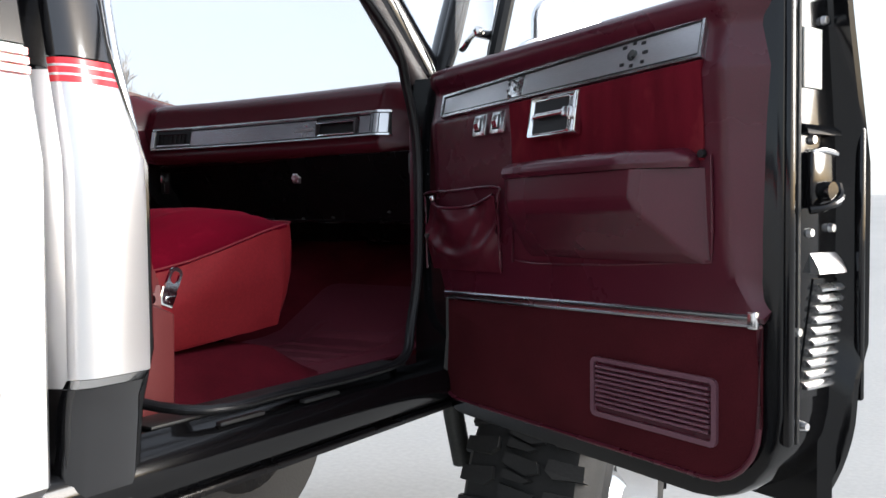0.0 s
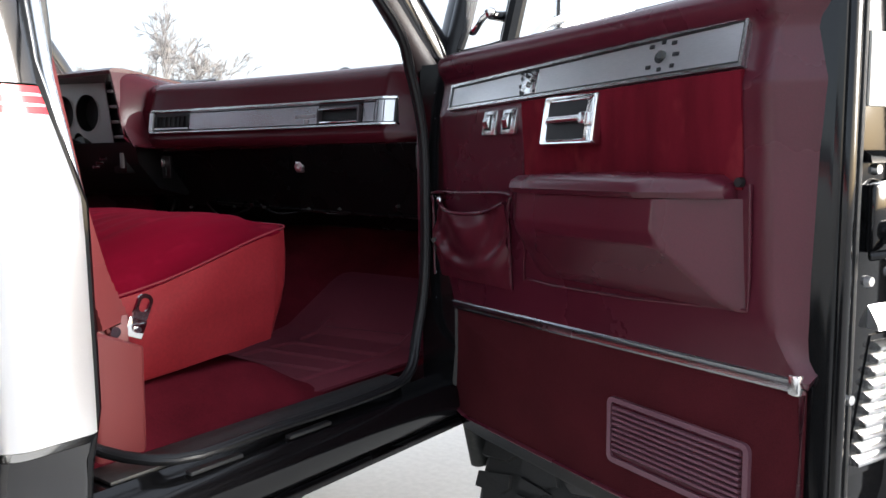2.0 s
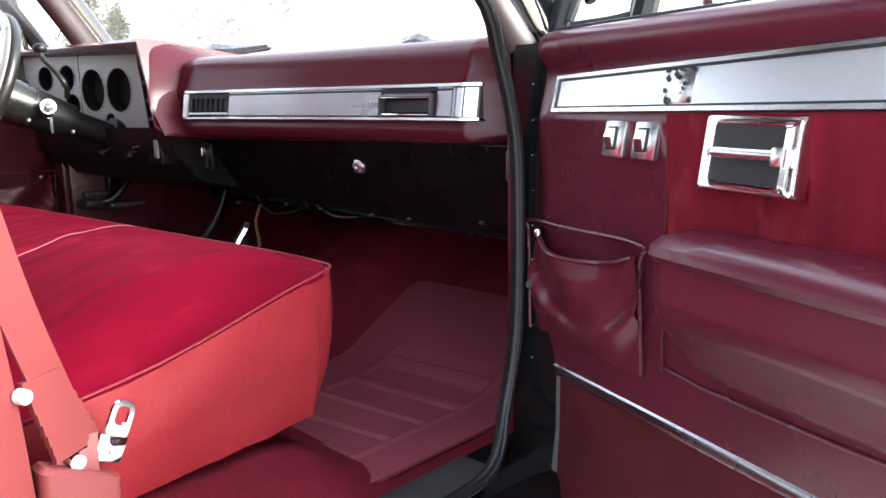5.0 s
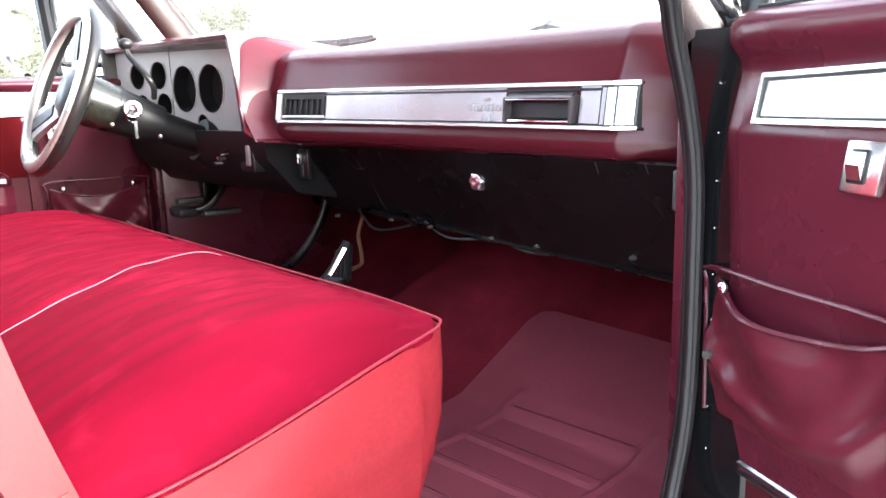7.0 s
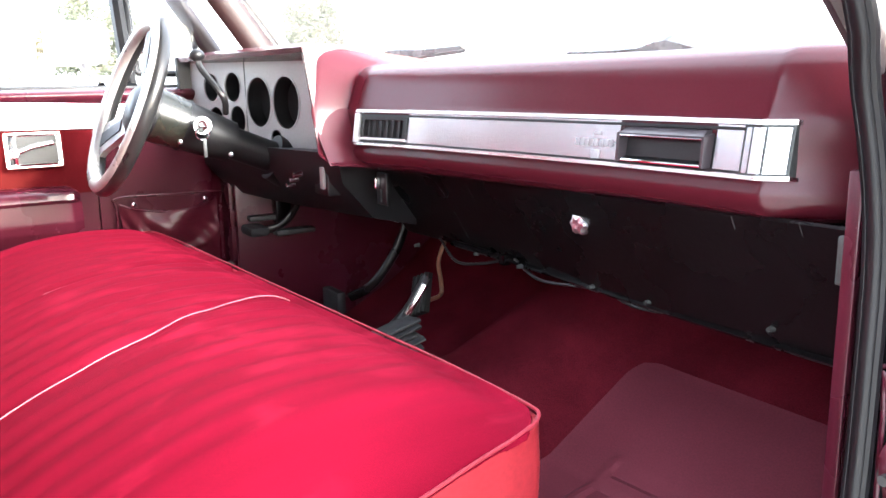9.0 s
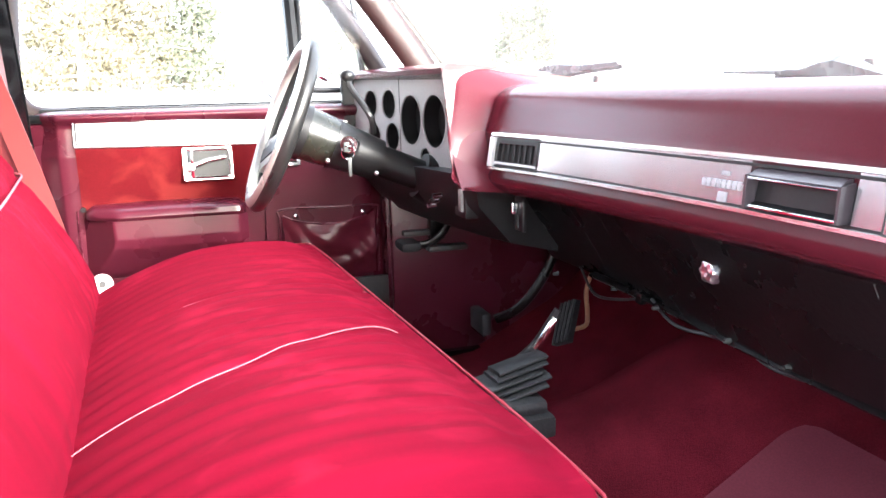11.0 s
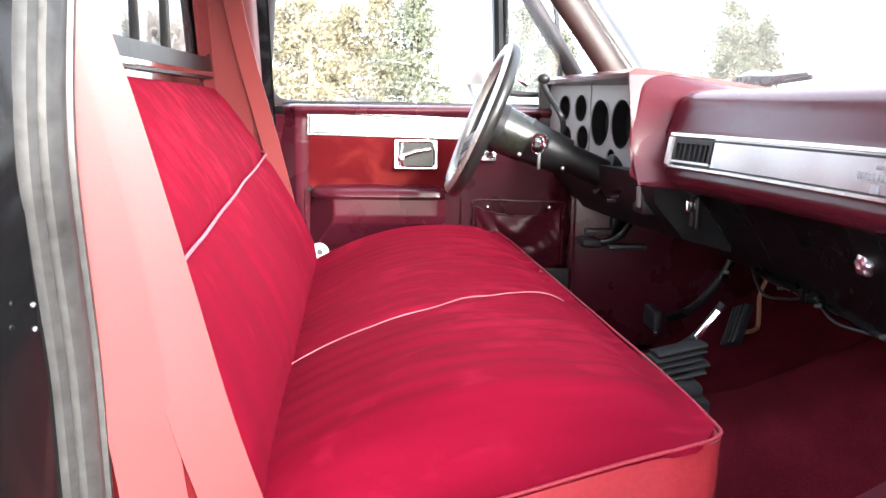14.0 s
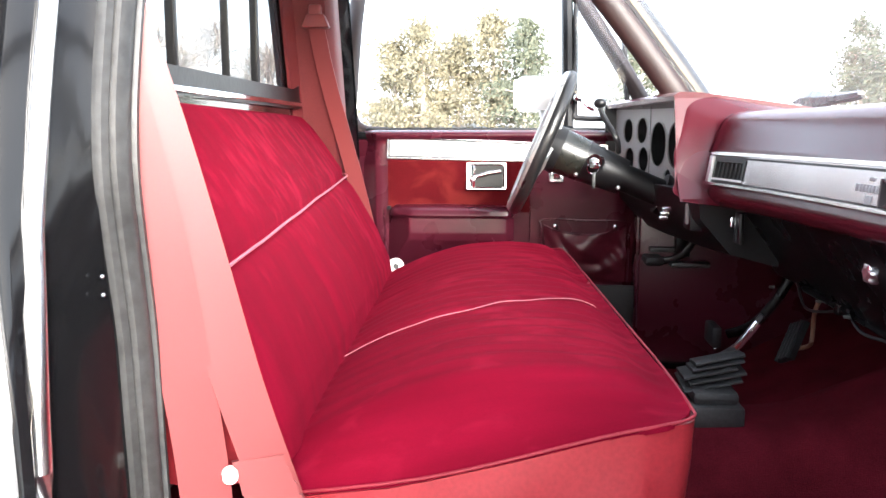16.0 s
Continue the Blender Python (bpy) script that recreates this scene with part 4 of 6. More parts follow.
        # bright metal stands in for the sky reflected in black steel
        p("louvre", bm, SATIN_CHROME, "black vent louvre made bright for the sky it reflects")
    bm = boxes((end - 0.004, end + 0.016, -0.120, -0.055, 1.375, 1.46), bevel=0.005)
    cone(bm, (end + 0.012, -0.085, 1.40), (end + 0.030, -0.085, 1.40), 0.016, 0.014)
    tube(bm, smooth_path([(end + 0.014, -0.05, 1.372), (end + 0.028, -0.07, 1.376), (end + 0.032, -0.10, 1.388), (end + 0.022, -0.112, 1.41)], 4), 0.006, 8)
    p("door_latch", bm, BLACK_JAMB, "black steel door latch")
    for d, z in ((-0.070, 1.338), (-0.128, 1.345), (-0.075, 1.478), (-0.060, 1.045), (-0.105, 1.66), (-0.04, 1.19)):
        p("jamb_bolt", cone(bmesh.new(), (end - 0.002, d, z), (end + 0.007, d, z), 0.008, 0.006, 10), ALUMINIUM)
    # bright aluminium carries the sky's reflection on this ledge
    p("jamb_ledge", loft(bmesh.new(), [[(end - 0.003, d, 1.278), (end + 0.016, d, 1.276), (end + 0.014, d, 1.284), (end - 0.003, d, 1.312)] for d in (-0.150, -0.075)]), ALUMINIUM, "sloping ledge made bright for the sky's glint")
    p("jamb_rib", boxes((end - 0.008, end + 0.008, -0.030, -0.012, 1.02, 1.69), bevel=0.006), BLACK_JAMB)
    p("jamb_groove", boxes((end - 0.004, end + 0.004, -0.046, -0.038, 1.02, 1.69), bevel=0.003), RUBBER)
    p("jamb_flange", boxes((end + 0.02, end + 0.034, -0.172, -0.160, 1.075, 1.50), bevel=0.005), BLACK_JAMB)
    p("striker_bar", tube(bmesh.new(), smooth_path([(end + 0.004, -0.060, 1.455), (end + 0.012, -0.085, 1.462), (end + 0.014, -0.120, 1.458)], 4), 0.005, 8), CHROME)
    p("jamb_shelf", loft(bmesh.new(), [[(end - 0.003, d, 1.488), (end + 0.012, d, 1.486), (end + 0.010, d, 1.494), (end - 0.003, d, 1.504)] for d in (-0.140, -0.050)]), BLACK_JAMB)
    # white plate put in for the sky seen through an opening
    p("jamb_opening", boxes((end - 0.001, end + 0.0035, -0.098, -0.052, 1.555, 1.645), bevel=0.001), WHITE_PLASTIC, "white plate in place of an opening onto the sky")
    return d_


A = radians(22.3)
OPEN = Matrix(((math.cos(A), -math.sin(A), 0, 0.833), (-math.sin(A), -math.cos(A), 0, 0.077), (0, 0, 1, 0), (0, 0, 0, 1)))
SHUT = Matrix(((0, 1, 0, -0.868), (-1, 0, 0, -0.060), (0, 0, 1, 0), (0, 0, 0, 1)))
door("passenger_door", OPEN, 0.888, "open black truck door with maroon vinyl and carpet trim", True)
door("driver_door", SHUT, 0.79, "shut truck door with maroon vinyl trim and bright belt plate", False)


# ---- dashboard ----
def dash_y(x):
    """The dash face bows away towards the passenger side and turns in at its end."""
    return curve([(-0.16, 0.0), (-0.145, 0.002), (-0.07, 0.018), (0.0, 0.031), (0.08, 0.042), (0.15, 0.050), (0.30, 0.065), (0.455, 0.076), (0.55, 0.079), (0.64, 0.081)], x) + (0.8 * (x - 0.656) if x > 0.662 else 33.0 * max(0, x - 0.650) ** 2)


def dashboard():
    dash = thing("dashboard", "maroon vinyl dashboard with a bright trim panel and bare gauge holes", "dashboard", at=(0, 0.1, 1.5))

    def section(x):
        """The pad's outline in y and z at x; it swells out towards the gauge hood."""
        k = min(1, max(0, (-0.202 - x) / 0.040))
        k = k * (0.8 + 0.2 * k)
        e = max(0, (x - 0.70) / 0.088) ** 2
        y, up = -0.068 * k + dash_y(x), 0.033 * k - 0.012 * e
        low = 0.010 * k
        return [(0.42, 1.716), (max(0.25, 0.12 + y), 1.725), (0.14 + y * 0.5, 1.727 + up * 0.55), (0.085 + y, 1.727 + up), (0.060 + y, 1.7255 + up), (0.042 + y, 1.721 + up), (0.029 + y, 1.713 + up), (0.021 + y, 1.702 + up), (0.015 + y, 1.686 + up * 0.7), (0.009 + y, 1.668 + up * 0.45), (0.003 + y, 1.654 + up * 0.2), (-0.002 + y, 1.642), (-0.002 + y, 1.610), (-0.002 + y, 1.578), (-0.008 + y, 1.568),
                (-0.008 + y, 1.556 + low * 0.5), (-0.002 + y, 1.545 + low), (0.008 + y, 1.537 + low), (0.022 + y, 1.533 + low), (max(0.10, 0.04 + y), 1.530), (0.42, 1.60)]
    xs = [-0.248 + 0.004 * j for j in range(24)] + [-0.15, -0.13, -0.11, -0.07, -0.03, 0.0, 0.05, 0.1, 0.15, 0.22, 0.3, 0.38, 0.46, 0.55, 0.60, 0.62, 0.63] + [0.636 + 0.004 * j for j in range(12)] + [0.690 + 0.011 * j for j in range(10)]

    def slant(x, y, z):
        """The end beside the gauges leans: its foot lies further in."""
        k = min(1, max(0, (-0.190 - x) / 0.056)) * min(1, max(0, (0.32 - y) / 0.15))
        return (x + (0.072 * (1.750 - z) / 0.2 + 1.1 * max(0, 1.575 - z)) * k, y, z)
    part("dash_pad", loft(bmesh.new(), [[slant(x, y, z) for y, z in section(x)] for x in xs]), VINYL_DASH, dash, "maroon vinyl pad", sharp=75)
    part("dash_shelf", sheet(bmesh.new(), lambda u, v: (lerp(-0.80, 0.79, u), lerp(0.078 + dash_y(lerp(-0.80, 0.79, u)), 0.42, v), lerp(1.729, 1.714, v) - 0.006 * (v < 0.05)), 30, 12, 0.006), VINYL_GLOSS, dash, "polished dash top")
    # bright panel between the vents; every piece follows the bowed face
    x0, x1, z0, z1 = -0.145, 0.684, 1.578, 1.645
    tip = tipped(-9, (0, -0.006, 1.60))

    def bowed(name, bm, mat, parent, label="", sharp=40):
        bm.transform(tip)
        for v in bm.verts:
            v.co.y += dash_y(v.co.x)
        return part(name, bm, mat, parent, label, sharp)

    def rail(xa, xb, ya, yb, za, zb):
        n = max(4, int((xb - xa) / 0.012) + 1)
        xs = [lerp(xa, xb, j / n) for j in range(n + 1)]
        if xb > 0.66:
            xs = [x for x in xs if x < 0.646] + [x for x in (0.646 + 0.002 * j for j in range(30)) if xa <= x < xb] + [xb]
        return loft(bmesh.new(), [[(x, y, z) for y, z in ((ya, za), (yb, za), (yb, zb), (ya, zb))] for x in xs])
    rim = bowed("trim_frame", rail(x0, x1, -0.016, 0.004, z1 - 0.0055, z1), SATIN_CHROME, dash, "chrome trim frame")
    bowed("frame_rail", rail(x0, x1, -0.016, 0.004, z0 + 0.002, z0 + 0.0065), SATIN_CHROME, rim)
    bowed("frame_end", rail(x0, x0 + 0.012, -0.0178, 0.004, z0 + 0.007, z1 - 0.008), ALUMINIUM, rim)
    bowed("frame_groove", rail(x0 + 0.008, x1 - 0.05, -0.0125, 0.002, z1 - 0.012, z1 - 0.0085), BLACK_PLASTIC, rim)
    bowed("frame_groove", rail(x0 + 0.008, x1 - 0.05, -0.0125, 0.002, z0 + 0.0075, z0 + 0.0105), BLACK_PLASTIC, rim)
    bowed("trim_panel", rail(-0.006, 0.452, -0.011, 0.0, z0 + 0.006, z1 - 0.006), TRIM_METAL, rim, "brushed metal trim panel")
    bowed("corner_back", rail(0.634, x1 - 0.002, -0.0125, 0.0, z0 + 0.004, z1 - 0.004), DARK_GREY, rim)
    bowed("trim_end", rail(0.598, 0.636, -0.011, 0.0, z0 + 0.006, z1 - 0.006), TRIM_METAL, rim)
    for xa, xb in ((0.6385, 0.6450), (0.6470, 0.6595), (0.6620, x1 - 0.004)):
        bowed("end_bar", rail(xa, xb, -0.0150, 0.0, z0 + 0.009, z1 - 0.0085), TRIM_METAL if xa < 0.64 else ALUMINIUM, rim)
    bowed("vent_recess", rail(x0 + 0.006, -0.006, -0.006, 0.02, z0 + 0.006, z1 - 0.006), BLACK_PLASTIC, rim)
    lv = bowed("left_vent", frame_plate(bmesh.new(), rounded(x0 + 0.014, -0.008, z0 + 0.011, z1 - 0.012, 0.003), rounded(x0 + 0.022, -0.016, z0 + 0.018, z1 - 0.018, 0.003), -0.013, 0.002, "y"), BLACK_PLASTIC, dash, "black slatted air vent")
    for k in range(6):
        x = x0 + 0.032 + 0.0165 * k
        bowed("vane", boxes((x - 0.0015, x + 0.0015, -0.010, 0.010, z0 + 0.016, z1 - 0.016)), BLACK_PLASTIC, lv)
    bowed("vent_sill", rail(x0 + 0.014, -0.008, -0.0145, -0.010, z0 + 0.0125, z0 + 0.0165), ALUMINIUM, lv)
    # swivelling vent on the passenger side, tipped open
    bowed("vent_box", rail(0.452, 0.598, -0.006, 0.03, z0 + 0.006, z1 - 0.006), BLACK_PLASTIC, rim)
    rv = bowed("right_vent", prism(bmesh.new(), [(0.004, z1 - 0.008), (-0.014, z1 - 0.014), (-0.022, z1 - 0.022), (-0.021, z1 - 0.025), (-0.010, z1 - 0.020), (0.004, z1 - 0.014)], 0.463, 0.588, "x"), VENT_GREY, dash, "tipped dark air vent")
    bowed("vent_cavity", rail(0.464, 0.587, -0.0085, -0.002, z0 + 0.011, z1 - 0.014), BLACK_PLASTIC, rv)
    bowed("vent_floor", prism(bmesh.new(), [(-0.004, z0 + 0.020), (-0.017, z0 + 0.013), (-0.017, z0 + 0.010), (0.0, z0 + 0.010)], 0.464, 0.587, "x"), BLACK_PLASTIC, rv)
    bowed("vent_lip", boxes((0.464, 0.587, -0.0195, -0.0165, z0 + 0.0095, z0 + 0.0135), bevel=0.001), CHROME, rv)
    bowed("vent_lip", boxes((0.463, 0.588, -0.0240, -0.0205, z1 - 0.0265, z1 - 0.0235), bevel=0.001), LINE_METAL, rv)
    for x, q in ((0.459, 0.004), (0.588, 0.0035)):
        bm = prism(bmesh.new(), [(-0.006, z1 - 0.016), (-0.024, z1 - 0.022), (-0.021, z0 + 0.009), (-0.006, z0 + 0.010)], x, x + q, "x")
        bowed("vent_side", bm, VENT_GREY, rv)
    # emblem left as plain shapes
    bm = boxes((0.378, 0.446, -0.0125, -0.010, 1.6085, 1.6105))
    for k in range(8):
        x = 0.378 + 0.0085 * k
        box(bm, x, x + 0.0055, -0.0128, -0.010, 1.604, 1.614, bevel=0.0006)
    box(bm, 0.409, 0.421, -0.0128, -0.010, 1.619, 1.624, bevel=0.0008)
    box(bm, 0.408, 0.422, -0.0130, -0.010, 1.588, 1.600, bevel=0.001)
    bowed("emblem", bm, EMBLEM, rim, "small grey emblem")

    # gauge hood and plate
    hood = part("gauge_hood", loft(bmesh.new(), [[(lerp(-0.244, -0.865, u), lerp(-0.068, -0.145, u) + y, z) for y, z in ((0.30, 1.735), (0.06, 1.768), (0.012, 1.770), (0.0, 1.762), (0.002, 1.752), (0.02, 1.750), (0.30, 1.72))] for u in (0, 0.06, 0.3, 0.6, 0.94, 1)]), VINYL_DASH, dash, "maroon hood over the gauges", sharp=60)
    part("cluster_edge", loft(bmesh.new(), [[slant(x, y, z) for x, y in ((-0.250, -0.066), (-0.240, -0.066), (-0.240, 0.06), (-0.250, 0.06))] for z in (1.545, 1.60, 1.68, 1.757)]), VINYL_DASH, hood)
    part("hood_end", prism(bmesh.new(), [(-0.145, 1.765), (-0.140, 1.57), (-0.05, 1.53), (0.20, 1.55), (0.20, 1.75)], -0.868, -0.842, "x", bevel=0.004), BLACK_PLASTIC, hood)
    a, b = Vector((-0.262, 0.048, 0)), Vector((-0.845, -0.112, 0))
    u_ = (b - a).normalized()
    n_ = Vector((u_.y, -u_.x, 0))
    n_ = n_ if n_.y < 0 else -n_
    to = Matrix(((u_.x, n_.x, 0, a.x), (u_.y, n_.y, 0, a.y), (0, 0, 1, 0), (0, 0, 0, 1)))
    wide = (b - a).length
    holes = [(0.222, 1.654, 0.057), (0.322, 1.655, 0.056), (0.422, 1.690, 0.034), (0.512, 1.690, 0.033), (0.408, 1.614, 0.033), (0.498, 1.612, 0.032), (0.262, 1.575, 0.020)]
    oval = lambda s, z, r, q, d, n=32: [(s + r * q * math.cos(t) * (0.82 if r > 0.04 else 0.95), d, z + r * q * math.sin(t)) for t in (2 * math.pi * j / n for j in range(n))]
    plate = part("gauge_plate", boxes((-0.09, wide, -0.050, -0.044, 1.548, 1.722)), BLACK_PLASTIC, dash, "grey gauge plate with dark round openings", m=to)
    # the face: one pressed sheet with round holes through it
    bm = bmesh.new()
    loops = [[(0.150, 0.002, 1.750), (0.122, 0.002, 1.552), (wide, 0.002, 1.552), (wide, 0.002, 1.750)]] + [oval(s, z, r, 1.0, 0.002) for s, z, r in holes]
    for pts in loops:
        vs = [bm.verts.new(p) for p in pts]
        for v, w in zip(vs, vs[1:] + vs[:1]):
            bm.edges.new((v, w))
    bmesh.ops.triangle_fill(bm, use_beauty=True, use_dissolve=False, edges=bm.edges, normal=(0, 1, 0))
    bmesh.ops.solidify(bm, geom=list(bm.faces), thickness=0.004)
    part("plate_face", bm, GAUGE_PLATE, plate, "light grey pressed face", m=to)
    part("plate_joint", boxes((0.3705, 0.3720, 0.002, 0.0032, 1.555, 1.748)), DARK_GREY, plate, m=to)
    part("switch_strip", boxes((-0.012, 0.150, -0.030, -0.022, 1.550, 1.745), bevel=0.003), BLACK_PLASTIC, plate, m=to)
    for k in range(4):
        z = 1.580 + 0.046 * k
        part("knob_slot", boxes((0.020 + 0.006 * k, 0.135 + 0.004 * k, -0.024, -0.004, z - 0.005, z + 0.004), bevel=0.002), GAUGE_PLATE, plate, "grey shelf between switch slots", m=to)
        part("slot_switch", boxes((0.090, 0.112, -0.024, -0.012, z + 0.010, z + 0.026), bevel=0.003), DARK_GREY, plate, m=to)
    for s, z, r in holes:
        cup = part("gauge_cup", loft(bmesh.new(), [oval(s, z, r, q, d) for q, d in ((1.0, 0.001), (0.97, -0.010), (0.93, -0.036), (0.80, -0.038), (0.02, -0.038))], caps=False), BLACK_PLASTIC, plate, "dark round gauge opening", m=to)
        part("gauge_rim", loft(bmesh.new(), [oval(s, z, r, q, d) for q, d in ((0.99, 0.000), (1.05, 0.002), (1.06, 0.0042), (1.00, 0.0042))], loop=True), GAUGE_PLATE, cup, m=to)
    # black steel under the pad
    low = part("lower_panel", sheet(bmesh.new(), lambda u, v: (lerp(-0.30, 0.775, u), lerp(0.068 + 0.022 * min(1, 2 * u), 0.190, v) + 0.010 * math.sin(7 * u), lerp(1.540, 1.375, v) - 0.012 * u * v), 24, 8, 0.006), BLACK_DULL, dash, "black steel lower dash panel")
    part("lower_flange", tube(bmesh.new(), smooth_path([(-0.10, 0.175, 1.378), (0.1, 0.185, 1.372), (0.4, 0.180, 1.366), (0.775, 0.190, 1.358)], 6), 0.009, 8, flat=(1.2, 0.6)), BLACK_DULL, low)
    for x, y, z in ((-0.182, 0.130, 1.365), (-0.02, 0.165, 1.37), (0.12, 0.160, 1.372), (0.30, 0.160, 1.372), (0.42, 0.158, 1.375), (0.622, 0.155, 1.387), (0.72, 0.150, 1.39)):
        part("dash_bolt", cone(bmesh.new(), (x, y + 0.012, z), (x, y + 0.002, z), 0.0045, 0.003, 10), DARK_GREY, low)
    on_panel = lambda x, z: (x, lerp(0.068 + 0.022 * min(1, 2 * (x + 0.30) / 1.075), 0.190, (1.540 - z) / 0.168) + 0.010 * math.sin(7 * (x + 0.30) / 1.075) - 0.0060, z)
    for pts in ([(-0.19, 1.519), (-0.07, 1.521), (-0.045, 1.505), (-0.045, 1.44), (-0.055, 1.384)], [(0.062, 1.533), (0.055, 1.49), (0.046, 1.40)],
                [(0.616, 1.536), (0.612, 1.48), (0.605, 1.385)], [(0.698, 1.538), (0.697, 1.49), (0.690, 1.385)]):
        part("panel_seam", tube(bmesh.new(), smooth_path([on_panel(x, z) for x, z in pts], 5), 0.0014, 6), DARK_GREY, low, "light panel edge")
    part("side_bracket", boxes((0.742, 0.752, 0.085, 0.095, 1.480, 1.532), bevel=0.003), DARK_GREY, low)
    part("heater_box", boxes((-0.10, 0.50, 0.20, 0.56, 1.38, 1.56), bevel=0.03), BLACK_DULL, low)
    part("bulkhead_cover", boxes((-0.79, 0.79, 0.40, 0.58, 1.30, 1.60), bevel=0.02), BLACK_DULL, low)
    bm = cone(bmesh.new(), (0.339, 0.135, 1.490), (0.339, 0.112, 1.486), 0.010, 0.010)
    lobes = lambda d, q: [(0.339 + q * (0.0160 + 0.0018 * math.cos(6 * t)) * math.cos(t), d, 1.486 + q * (0.0160 + 0.0018 * math.cos(6 * t)) * math.sin(t)) for t in (2 * math.pi * j / 40 for j in range(40))]
    loft(bm, [lobes(d, q) for d, q in ((0.116, 0.75), (0.112, 1.0), (0.104, 1.0), (0.099, 0.82), (0.097, 0.45), (0.0985, 0.2))])
    part("glovebox_knob", bm, ALUMINIUM, low, "lobed chrome knob")
    # column shroud panel under the gauges and the ash tray block
    sh = part("lower_column_panel", loft(bmesh.new(), [[(x, y + s, z) for y, z in ((-0.055, 1.560), (-0.045, 1.50), (0.02, 1.425), (0.12, 1.40), (0.14, 1.55))] for x, s in ((-0.222, 0.04), (-0.30, 0.02), (-0.60, -0.03), (-0.84, -0.05))]), BLACK_PLASTIC, dash, "black plastic panel under the gauges")
    part("switch_block", boxes((-0.330, -0.262, -0.020, 0.03, 1.470, 1.540), bevel=0.006), BLACK_PLASTIC, sh)
    part("rocker_switch", boxes((-0.286, -0.270, -0.026, -0.018, 1.485, 1.530), bevel=0.002), GAUGE_PLATE, sh)
    for k in range(3):
        part("small_knob", cone(bmesh.new(), (-0.32 - 0.02 * k, -0.05, 1.515 - 0.012 * k), (-0.32 - 0.02 * k, -0.068, 1.513 - 0.012 * k), 0.006, 0.005, 10), CHROME, sh)
    ct = part("control_plate", boxes((-0.205, -0.165, 0.060, 0.070, 1.455, 1.520), bevel=0.003), BLACK_PLASTIC, dash, "narrow black lever plate")
    part("control_lever", boxes((-0.192, -0.182, 0.046, 0.060, 1.488, 1.512), bevel=0.003), CHROME, ct)
    part("lever_slot", boxes((-0.187, -0.183, 0.057, 0.061, 1.462, 1.486)), DARK_GREY, ct)

    # loose ends hanging under the dash
    loom = thing("loose_wiring", "loose dark cables and a steel bracket hanging under the dash", "wiring", at=(0.1, 0.2, 1.38))
    part("bracket", boxes((0.050, 0.068, 0.172, 0.19, 1.362, 1.382), bevel=0.003), BLACK_DULL, loom, "bent steel bracket")
    for x0, x1, dip in ((0.09, 0.33, 0.016), (0.30, 0.56, 0.012), (-0.16, 0.06, 0.03)):
        part("cable", tube(bmesh.new(), smooth_path([(x0, 0.180, 1.378), (lerp(x0, x1, 0.3), 0.175, 1.372 - dip), (lerp(x0, x1, 0.65), 0.182, 1.374 - dip * 0.8), (x1, 0.185, 1.372)], 6), 0.0030, 6), BLACK_PLASTIC, loom)


dashboard()


